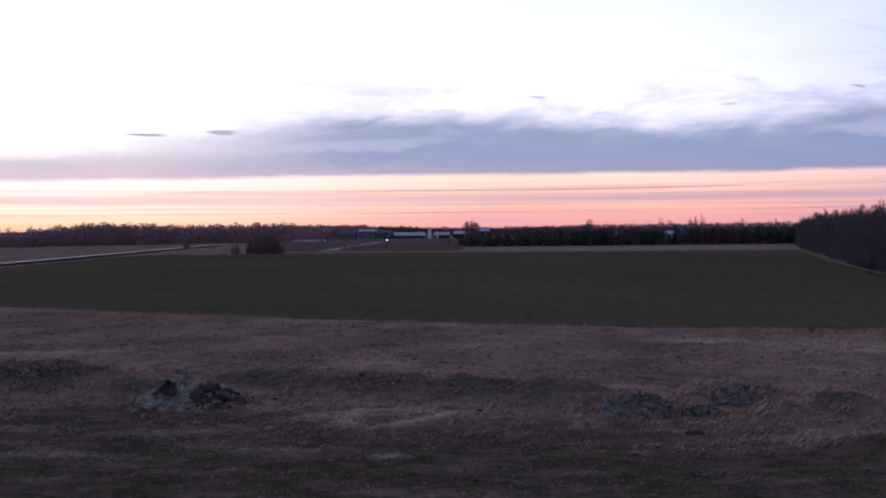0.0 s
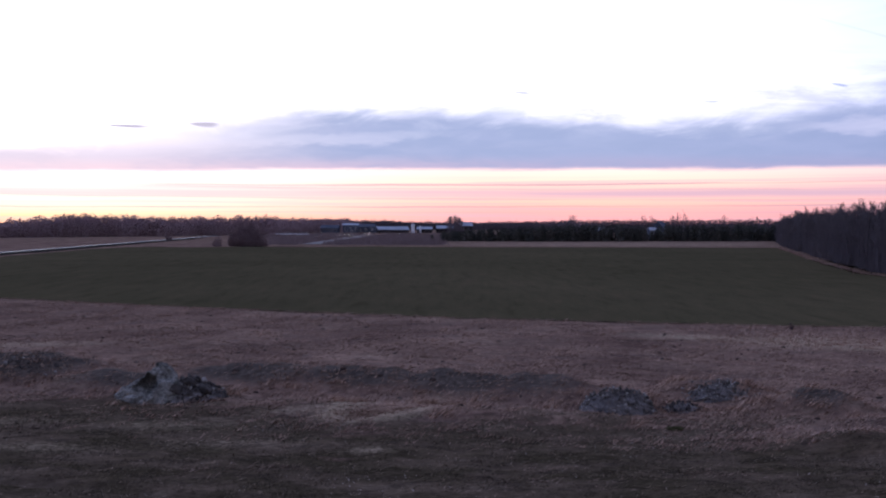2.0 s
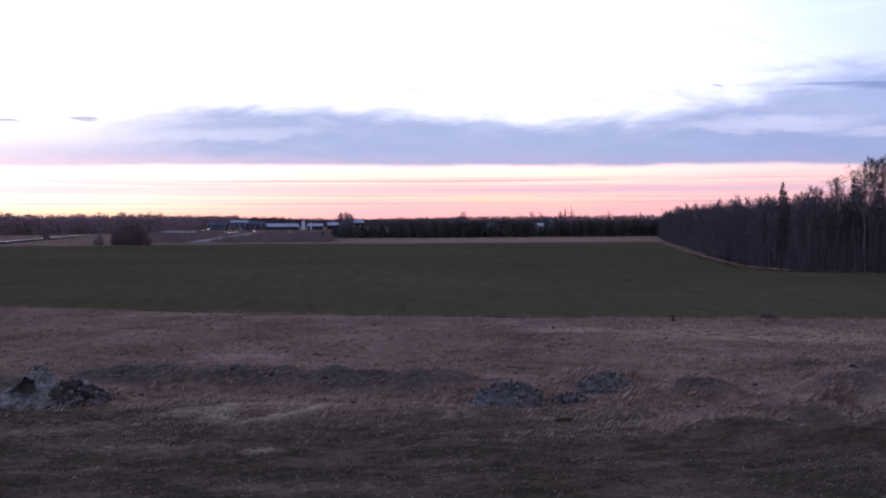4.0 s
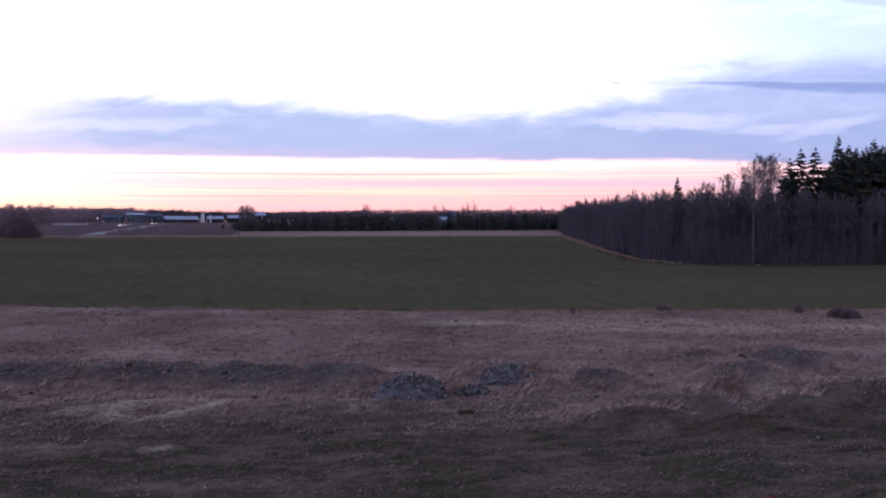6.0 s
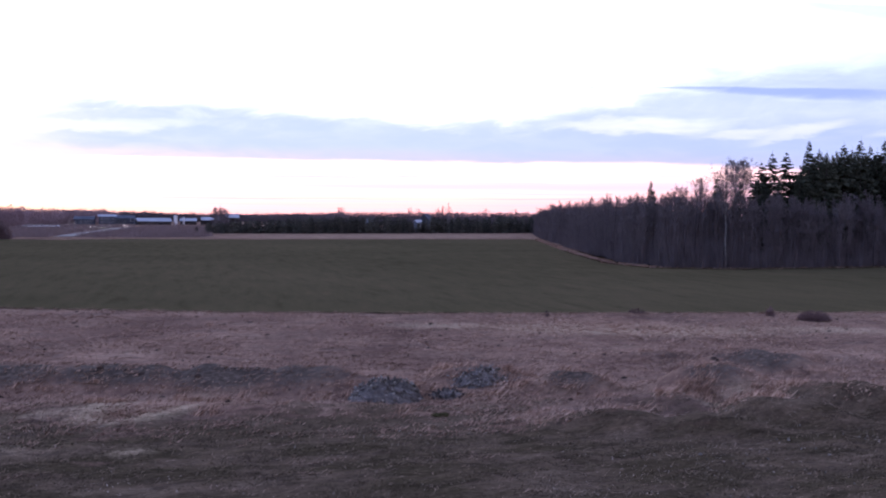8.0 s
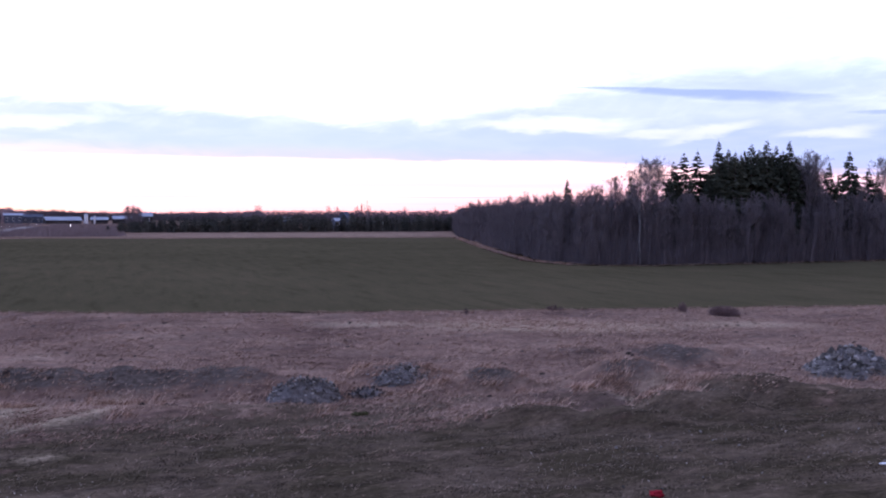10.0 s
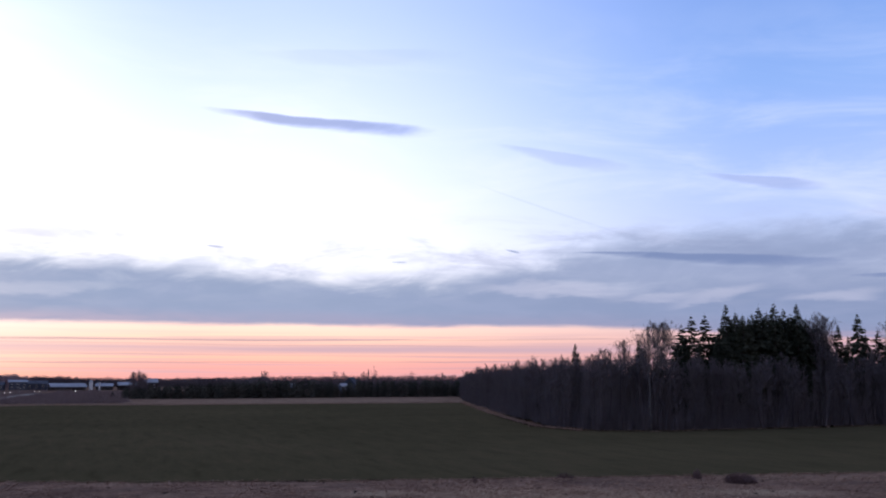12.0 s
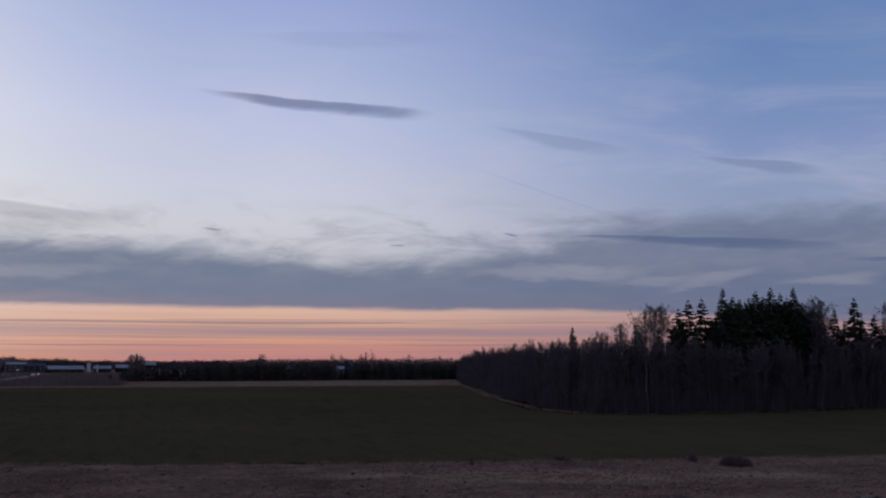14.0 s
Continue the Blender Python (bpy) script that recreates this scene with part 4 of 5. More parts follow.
def build_shrubs():
    for x, y, wide, high, n, seed in ((-58.4, 311, 10.8, 8.3, 420, 1), (-54.6, 310, 6.4, 5.6, 200, 2), (-62.3, 312, 6.0, 5.6, 200, 3)):
        shrub((x, y), wide, high, n, seed, "dense dark leafless thicket on the field edge", 0.04, M_THICKET)
    shrub((-67.8, 309.5), 3.6, 3.8, 70, 4, "small reddish leafless shrub beside thicket", 0.03, M_THICKET)
    shrub((-112.4, 416), 3.6, 2.8, 60, 5, "small dark shrub beside country road", 0.04, M_THICKET)
    r = np.random.default_rng(77)
    soup = Soup()
    n = 2000
    y = 334 + 320 * r.uniform(0, 1, n) ** 1.6
    x = y * np.tan(np.radians(r.uniform(-9.5, 1.0, n)))
    lane = np.interp(y, [338, 430, 505, 560, 700], [-41, -39, -37, -34, -30])
    keep = (np.abs(x - lane) > 5.0) & (fbm(x, y, 0.06, 71) + r.normal(0, 0.3, n) > -0.45)
    x, y = x[keep], y[keep]
    row = r.uniform(0, 1, 900)
    x = np.concatenate([x, 2 + 160 * row])
    y = np.concatenate([y, 406 + 22 * np.maximum(0, row - 0.35) + r.uniform(0, 14, 900)])
    b = np.repeat(np.arange(len(x)), 18)
    q0 = np.stack([x[b] + r.normal(0, 1.0, len(b)), y[b] + r.normal(0, 1.0, len(b)), np.full(len(b), -0.05)], 1)
    d = unit(np.stack([r.normal(0, 0.4, len(b)), r.normal(0, 0.4, len(b)), np.ones(len(b))], 1))
    spikes(soup, q0, q0 + d * (r.uniform(0.5, 1.7, len(b)) * (r.uniform(0.5, 1.2, len(x)) * np.where(r.uniform(0, 1, len(x)) < 0.09, 2.3, 1.0))[b])[:, None], 0.10)
    tagged(new("scrub", soup.mesh("scrub", M_BRUSH)), "low reddish-brown scrub round the spruce row and sheds", "scrub", kind="stuff")
    shrub((46.9, 63.6), 2.8, 0.85, 240, 8, "low dark reddish leafless bush on the meadow edge", 0.024, M_RED_STEM)
    shrub((45.5, 67.4), 0.9, 0.8, 60, 9, "small dark reddish bush on the meadow edge", 0.02, M_RED_STEM)
    shrub((35.8, 71.6), 1.6, 0.5, 60, 10, "low brown weeds on the meadow edge", 0.02, M_RED_STEM)
    shrub((27.4, 70.5), 0.4, 0.7, 14, 11, "upright dry weed stalks in the meadow", 0.012)


# ---------------------------------------------------------------- stones
def stone_meshes():
    out = []
    for k in range(7):
        r = np.random.default_rng(200 + k)
        bm = bmesh.new()
        bmesh.ops.create_icosphere(bm, subdivisions=2, radius=0.5)
        squash = r.uniform(0.65, 1.1, 3)
        cuts = [(Vector(r.normal(0, 1, 3)).normalized(), r.uniform(0.22, 0.40)) for _ in range(12)]
        for v in bm.verts:
            for nrm, d in cuts:
                over = v.co.dot(nrm) - d
                if over > 0:
                    v.co -= nrm * over * 0.97
            v.co = Vector((v.co.x * squash[0], v.co.y * squash[1], v.co.z * squash[2] * 0.85)) + Vector(r.normal(0, 0.02, 3))
        out.append(bm_mesh("stone", bm, M_STONE))
    return out


def stone_pile(at, half, deep, high, count, seed, label, sizes=(0.25, 0.6), boulders=(), dark=(), turn=0.0, steep=1.3, stones=None, bed=0.1):
    r = np.random.default_rng(seed)
    ob = new("stone_pile")
    ob.location = (*at, 0)
    for k in range(count):
        w, q = r.uniform(0, 6.283), math.sqrt(r.uniform(0, 1))
        x, y = half * q * math.cos(w), deep * q * math.sin(w)
        x, y = x * math.cos(turn) - y * math.sin(turn), x * math.sin(turn) + y * math.cos(turn)
        s = (sizes[0] + (sizes[1] - sizes[0]) * r.uniform(0, 1) ** 2.0) * (1.15 - 0.3 * q)
        z = max(float(ground_z(at[0] + x, at[1] + y)), high * max(0.0, 1 - q ** steep) * r.uniform(0.85, 1.05)) - 0.12 * s
        st = child("stone", (stones or STONES)[int(r.integers(7))], ob)
        st.location, st.rotation_euler, st.scale = (x, y, z - bed * s), tuple(r.uniform(0, 6.28, 3)), (s * r.uniform(.8, 1.3), s, s * r.uniform(.7, 1.0))
    for x, y, z, s, kind, flat in boulders:
        st = child("boulder", BOULDERS[kind], ob, "large pale grey boulder")
        st.location, st.rotation_euler, st.scale = (x, y, z), (0.2, 0.4, seed + x), (s * 1.1, s, s * flat)
    for x, y, z, s, kind, flat in dark:
        st = child("boulder", DARK_STONES[kind], ob, "dark angular boulder")
        st.location, st.rotation_euler, st.scale = (x, y, z), (0.3, 0.2, seed + 2 * x), (s * 1.15, s, s * flat)
    # rubble and earth that holds the heap together
    soup = Soup()
    n, m = 40, 14
    g = np.zeros((m + 1, n, 3))
    for i in range(m + 1):
        q = i / m
        w = np.arange(n) * 6.283 / n
        rough = 1 + r.normal(0, 0.07, n)
        g[i] = np.stack([half * q * np.cos(w) * rough, deep * q * np.sin(w) * rough, high * 0.86 * np.maximum(0, 1 - q ** steep) * (1 + r.normal(0, 0.09, n)) - 0.1], 1)
    f = [(i * n + j, i * n + (j + 1) % n, (i + 1) * n + (j + 1) % n, (i + 1) * n + j) for i in range(m) for j in range(n)]
    soup.add(g.reshape(-1, 3), f)
    base = child("rubble", soup.mesh("rubble", M_RUBBLE), ob, "dark earth and gravel between stones")
    base.rotation_euler.z = turn
    return tagged(ob, label, "stone pile", "stone piles in the meadow")


STONES = stone_meshes()
BOULDERS = [me.copy() for me in STONES[:3]]
for me in BOULDERS:
    me.materials[0] = M_BOULDER
DARK_STONES = [me.copy() for me in STONES]
M_DARK_STONE = material("dark_stone", [(.038, .033, .030), (.07, .061, .056), (.125, .11, .102)], 0.9, (1.5, 7.0), 0.8)
for me in DARK_STONES:
    me.materials[0] = M_DARK_STONE
M_RUBBLE = material("dark_rubble", [(.075, .067, .064), (.135, .122, .117), (.23, .21, .20)], 0.95, (1.0, 6.0), 1.0)


def pale_crag(seed):
    """A tall broken boulder: long slope on one side, steep on the other, a deep hollow in its face."""
    r = np.random.default_rng(seed)
    bm = bmesh.new()
    # rings of corners: height, half width, half depth, shift towards the steep side
    for z, wide, deep, shift, n in ((-0.2, 1.55, 1.05, -0.15, 11), (0.35, 1.25, 0.9, 0.0, 10), (0.85, 0.78, 0.65, 0.2, 9), (1.25, 0.42, 0.38, 0.36, 7), (1.42, 0.2, 0.2, 0.4, 5)):
        for k in range(n):
            w = 6.283 * (k + r.uniform(-0.3, 0.3)) / n
            q = r.uniform(0.86, 1.08)
            bm.verts.new((shift + wide * q * math.cos(w), deep * q * math.sin(w), z + r.normal(0, 0.04)))
    hull = bmesh.ops.convex_hull(bm, input=bm.verts[:])
    bmesh.ops.delete(bm, geom=[v for v in set(hull["geom_interior"] + hull["geom_unused"]) if isinstance(v, bmesh.types.BMVert)], context="VERTS")
    for _ in range(3):
        bmesh.ops.subdivide_edges(bm, edges=bm.edges[:], cuts=1, use_grid_fill=True)
    bmesh.ops.triangulate(bm, faces=bm.faces[:])
    bm.normal_update()
    for v in bm.verts:
        p = v.co.copy()
        v.co += v.normal * (0.16 * noise.noise(p * 1.9) + 0.12 * noise.noise(p * 4.5) + 0.06 * noise.noise(p * 10.0))
        d = math.hypot((p.x + 0.10) / 0.46, (p.z - 0.76) / 0.38)
        if d < 1 and p.y < 0.05:
            v.co.y += 1.15 * (1 - d ** 4) ** 0.8
    return bm_mesh("boulder", bm, M_BOULDER)


def build_stones():
    pile = stone_pile((-10.7, 43.4), 1.9, 1.4, 1.05, 190, 1, "pale broken boulder beside heap of dark stones", (0.15, 0.42), dark=((0.05, -0.5, 0.75, 0.85, 3, .9), (0.75, -0.7, 0.4, 0.8, 4, .9), (-0.55, -0.9, 0.5, 0.75, 6, .9)), stones=DARK_STONES[:4] + STONES[:3])
    crag = child("boulder", pale_crag(4), pile, "large pale broken boulder with a hollow")
    crag.location, crag.scale = (-1.7, -0.4, -0.12), (1.25, 1.1, 1.1)
    knob = child("boulder", BOULDERS[1], pile, "rounded pale stone on top of boulder")
    knob.location, knob.scale = (-1.2, -0.45, 1.52), (0.66, 0.6, 0.5)
    stone_pile((-20.6, 47.6), 2.4, 1.2, 1.15, 120, 2, "grey field stones half sunk in a grassy bank", (0.15, 0.48), stones=DARK_STONES[:5] + STONES[:2])
    stone_pile((8.15, 39.9), 1.65, 1.15, 0.98, 295, 3, "low heap of grey rubble stones at the bank's end", (0.07, 0.24), turn=-0.1, steep=4.2)
    stone_pile((13.5, 42.9), 2.2, 1.15, 0.85, 280, 4, "low heap of grey stones and dark earth", (0.07, 0.26), turn=0.35, steep=1.9)
    stone_pile((10.9, 40.2), 1.3, 0.8, 0.45, 110, 6, "scattered dark rubble between two stone heaps", (0.08, 0.26), turn=0.3, stones=DARK_STONES)
    stone_pile((35.9, 38.2), 2.7, 2.3, 1.55, 299, 5, "large heap of pale grey field stones", (0.12, 0.62), [(0.75, -1.25, 0.42, 1.15, 0, .8), (-0.6, -1.0, 0.72, 0.95, 1, .6), (1.5, -0.9, 0.35, 0.9, 2, .7), (-0.1, -0.4, 1.12, 0.8, 2, .5)], steep=1.5, bed=0.22)
    r = np.random.default_rng(41)
    for k in range(60):
        x, y = r.uniform(14, 30), r.uniform(22, 31)
        s = r.uniform(0.05, 0.16)
        st = new("stone", STONES[int(r.integers(7))])
        st.location, st.rotation_euler, st.scale = (x, y, float(ground_z(x, y)) + 0.02), tuple(r.uniform(0, 6.28, 3)), (s, s, s * 0.6)
        tagged(st, "small pale stone lying in worn turf", "stone", "loose stones in the turf")


# ---------------------------------------------------------------- far farm and houses
def gable_house(name, at, turn, long, wide, eaves, ridge, wall, roof, label, windows=0, category="building"):
    ob = new(name)
    ob.location, ob.rotation_euler = (*at, 0), (0, 0, radians(turn))
    s = Soup()
    L, W = long / 2, wide / 2
    v = [(-L, -W, -.3), (L, -W, -.3), (L, W, -.3), (-L, W, -.3), (-L, -W, eaves), (L, -W, eaves), (L, W, eaves), (-L, W, eaves), (-L, 0, ridge), (L, 0, ridge)]
    s.add(v, [(0, 1, 5, 4), (2, 3, 7, 6)])
    s.f += [[1, 2, 6, 9, 5], [3, 0, 4, 8, 7]]
    child("wall", s.mesh("wall", wall), ob)
    o = 0.5
    k = (ridge - eaves) / W
    for side in (-1, 1):
        q = Soup()
        a = [(-L - o, side * (W + o), eaves - k * o), (L + o, side * (W + o), eaves - k * o), (L + o, 0, ridge), (-L - o, 0, ridge)]
        q.add(a + [(x, y, z + 0.22) for x, y, z in a], [(0, 1, 2, 3), (4, 5, 6, 7), (0, 1, 5, 4), (1, 2, 6, 5), (2, 3, 7, 6), (3, 0, 4, 7)])
        child("roof", q.mesh("roof", roof), ob)
    for i in range(windows):
        x = -L + long * (i + 0.5) / windows
        win = Soup()
        box_into(win, x - .6, x + .6, -W - .06, -W + .02, eaves * 0.35, eaves * 0.75)
        w = child("window", win.mesh("window", M_WHITE), ob)
        pane = Soup()
        box_into(pane, x - .5, x + .5, -W - .09, -W - .05, eaves * 0.39, eaves * 0.71)
        child("pane", pane.mesh("pane", M_GLASS), w)
    return tagged(ob, label, category)


def silo(at, high, radius, label):
    ob = new("silo")
    ob.location = (*at, 0)
    s = Soup()
    n = 18
    w = np.arange(n) * 6.283 / n
    ring = np.stack([np.cos(w), np.sin(w), 0 * w], 1)
    s.add(np.concatenate([ring * radius + [0, 0, z] for z in (-.2, high)]), [(i, (i + 1) % n, n + (i + 1) % n, n + i) for i in range(n)])
    child("shell", s.mesh("shell", M_WHITE), ob)
    c = Soup()
    c.add(np.concatenate([ring * (radius + .1) + [0, 0, high], ring * radius * .2 + [0, 0, high + radius * .6]]), [(i, (i + 1) % n, n + (i + 1) % n, n + i) for i in range(n)] )
    child("cap", c.mesh("cap", M_ROOF), ob)
    return tagged(ob, label, "silo")


def street_lamp(at, high):
    ob = new("street_lamp")
    ob.location = (*at, 0)
    s = Soup()
    tubes(s, np.array([[0, 0, -.2]]), np.array([[0, 0, high]]), 0.12, 0.07)
    tubes(s, np.array([[0, 0, high]]), np.array([[0, -1.0, high + .2]]), 0.06, 0.05)
    child("pole", s.mesh("pole", M_METAL), ob)
    bm = bmesh.new()
    bmesh.ops.create_icosphere(bm, subdivisions=2, radius=0.12)
    for v in bm.verts:
        v.co.z = v.co.z * 0.55 + high
        v.co.y -= 1.0
    child("lamp_head", bm_mesh("lamp_head", bm, M_LAMP), ob, "small glowing warm lamp head")
    return tagged(ob, "slim street lamp with a small glowing head", "street lamp", "lamps round the sheds")


def car_meshes():
    bm = bmesh.new()
    side = [(-2.2, .35), (2.2, .35), (2.25, .75), (1.3, .95), (.7, 1.45), (-1.1, 1.5), (-1.9, 1.0), (-2.25, .9)]
    a = [bm.verts.new((x, -.85, z)) for x, z in side]
    b = [bm.verts.new((x, .85, z)) for x, z in side]
    bm.faces.new(a), bm.faces.new(b[::-1])
    for i in range(len(side)):
        bm.faces.new((a[i], b[i], b[(i + 1) % 8], a[(i + 1) % 8]))
    bmesh.ops.bevel(bm, geom=bm.edges[:], offset=0.06, segments=1, affect="EDGES")
    body = bm_mesh("body", bm, M_WHITE)
    g = Soup()
    box_into(g, -1.0, .55, -.01, .01, 1.0, 1.36)
    glass = g.mesh("window", M_GLASS)
    bm = bmesh.new()
    bmesh.ops.create_cone(bm, cap_ends=True, segments=14, radius1=.33, radius2=.33, depth=.22, matrix=Matrix.Rotation(radians(90), 4, "X"))
    return body, glass, bm_mesh("wheel", bm, M_RUBBER)


def build_farm():
    gable_house("shed", polar(-2.05, 700), 11, 22.5, 15, 2.5, 4.7, M_WALL_DARK, M_ROOF, "long low shed with pale sheet roof")
    gable_house("shed", polar(-0.08, 715), -2, 11, 12, 2.8, 4.6, M_WALL_DARK, M_ROOF, "low outbuilding with pale sheet roof")
    gable_house("shed", polar(1.15, 720), 4, 13, 10, 3.4, 5.4, M_WALL_DARK, M_ROOF, "small outbuilding with pale roof behind conifers")
    gable_house("shed", polar(-4.55, 720), 5, 11.5, 14, 5.6, 6.9, M_WALL_BLUE, M_ROOF, "tall blue-grey shed with light roof edge", windows=3)
    gable_house("shed", polar(-3.55, 735), -4, 13, 12, 4.4, 6.4, M_WALL_BLUE, M_WALL_BLUE, "blue-grey shed with dull roof beside tall shed", windows=3)
    gable_house("shed", polar(-5.75, 715), 0, 13, 12, 3.6, 5.6, M_WALL_BLUE, M_WALL_BLUE, "low blue-grey shed beside tall shed", windows=4)
    gable_house("house", polar(2.4, 705), 0, 9, 9, 5.4, 7.8, M_WALL_DARK, M_ROOF, "far house with pale roof among trees", windows=2)
    gable_house("house", polar(13.9, 520), 62, 10, 8, 4.6, 8.6, M_WALL_BLUE, M_WALL_BLUE, "blue-grey gabled house behind the spruce row", windows=3)
    gable_house("house", polar(13.42, 512), 20, 3.4, 3, 4.3, 5.4, M_WALL_BLUE, M_ROOF, "low annex with pale roof beside blue-grey house", windows=1)
    gable_house("house", polar(10.4, 520), 8, 4, 6, 4.0, 5.6, M_WALL_BLUE, M_ROOF, "small pale house behind the spruce row", windows=1)
    silo(polar(-0.80, 690), 6.4, 1.25, "white round silo beside long shed")
    silo(polar(-0.35, 700), 5.4, 0.6, "slim white silo beside outbuilding")
    # azimuth, distance, height of the lamp head
    for a, d, h in ((-6.59, 480, 4.65), (-6.58, 482, 2.55), (-6.28, 485, 3.1), (-5.4, 480, 1.55), (-5.18, 482, 1.55), (-4.89, 480, 1.7), (-4.71, 478, 1.7), (-4.46, 480, 3.6), (-3.67, 480, 2.1), (-3.41, 482, 2.1), (-1.6, 480, 2.1), (22.2, 372, 6.6)):
        street_lamp(polar(a, d), h)
    body, glass, wheel = car_meshes()
    for k, (a, d, t) in enumerate(((-8.51, 560, 4), (-8.24, 562, -3), (-8.0, 564, 176), (-7.56, 560, 2), (-7.27, 562, 180), (-8.75, 564, 5))):
        ob = new("car")
        ob.location, ob.rotation_euler = (*polar(a, d), 0), (0, 0, radians(t))
        child("body", body, ob)
        for y in (-.87, .87):
            child("window", glass, ob).location.y = y
        for x in (-1.35, 1.35):
            for y in (-.78, .78):
                w = child("wheel", wheel, ob)
                w.location = (x, y, .33)
        tagged(ob, "pale car parked on the far yard", "car", "cars parked by the sheds")
    m = Soup()
    tubes(m, np.array([[0, 0, -.2]]), np.array([[0, 0, 17.5]]), 0.2, 0.1)
    tubes(m, np.array([[-.7, 0, 16.0], [-.5, 0, 17.0]]), np.array([[.7, 0, 16.0], [.5, 0, 17.0]]), 0.07, 0.07)
    mast = new("mast", m.mesh("mast", M_METAL))
    mast.location = (*polar(15.25, 700), 0)
    tagged(mast, "thin grey mast rising over the skyline", "mast")


def build_litter():
    bm = bmesh.new()
    bmesh.ops.create_icosphere(bm, subdivisions=3, radius=0.16)
    for v in bm.verts:
        n = noise.noise(v.co * 9.0)
        v.co *= 1 + 0.6 * n + 0.35 * noise.noise(v.co * 21.0)
        v.co.z = max(-0.08, v.co.z * 0.6 + 0.25 * v.co.x * abs(n))
        v.co.x *= 1.2
    ob = new("plastic_bag", bm_mesh("plastic_bag", bm, M_RED))
    ob.location = (14.8, 23.0, float(ground_z(14.8, 23.0)) + 0.1)
    tagged(ob, "crumpled red plastic bag lying on turf", "bag")
    moss = bmesh.new()
    bmesh.ops.create_icosphere(moss, subdivisions=3, radius=0.3)
    for v in moss.verts:
        v.co = Vector((v.co.x * 1.3, v.co.y * 0.8, max(-0.05, v.co.z * 0.35))) * (1 + 0.4 * noise.noise(v.co * 6.0))
    tuft = new("moss_cushion", bm_mesh("moss_cushion", moss, M_MOSS))
    tuft.location = (9.7, 36.6, float(ground_z(9.7, 36.6)) + 0.0)
    tagged(tuft, "yellow-green moss cushion in dark turf below stones", "moss")
    pale = STONES[0].copy()
    pale.materials[0] = M_WHITE
    st = new("stone", pale)
    st.location, st.scale = (23.4, 23.4, float(ground_z(23.4, 23.4)) + 0.03), (0.55, 0.28, 0.14)
    tagged(st, "flat white stone lying in turf", "stone")


# ---------------------------------------------------------------- grass
def blades(name, spots, high, wide, per, mat, r, label, lean=0.35, wind=0.25, loose=0.10):
    n = len(spots)
    b = np.repeat(np.arange(n), per)
    base = spots[b] + np.concatenate([r.normal(0, loose, (len(b), 2)), np.zeros((len(b), 1))], 1)
    h = high[b] * r.uniform(0.5, 1.15, len(b))
    w = r.uniform(0, 6.283, len(b))
    tip = base + np.stack([np.cos(w) * lean * h + wind * h, np.sin(w) * lean * h, h], 1)
    side = np.stack([np.cos(w + 1.57), np.sin(w + 1.57), 0 * w], 1) * (wide * r.uniform(0.6, 1.3, len(b)))[:, None]
    v = np.stack([base - side, base + side, tip], 1).reshape(-1, 3)
    f = np.arange(len(b))[:, None] * 3 + np.array([[0, 1, 2]])
    tagged(new(name, mesh_of(name, v, f, mat)), label, "grass", kind="stuff")


def turf_share(x, y):
    return (39.0 + 0.36 * np.clip(-x - 3, 0, 12) - (y + 0.16 * np.maximum(x, 0) + 0.02 * x)) / 10.0 + 0.5 + fbm(x, y, 0.35, 8) * 0.3


def on_ground(x, y, sink=0.02):
    return np.stack([x, y, ground_z(x, y) - sink], 1)


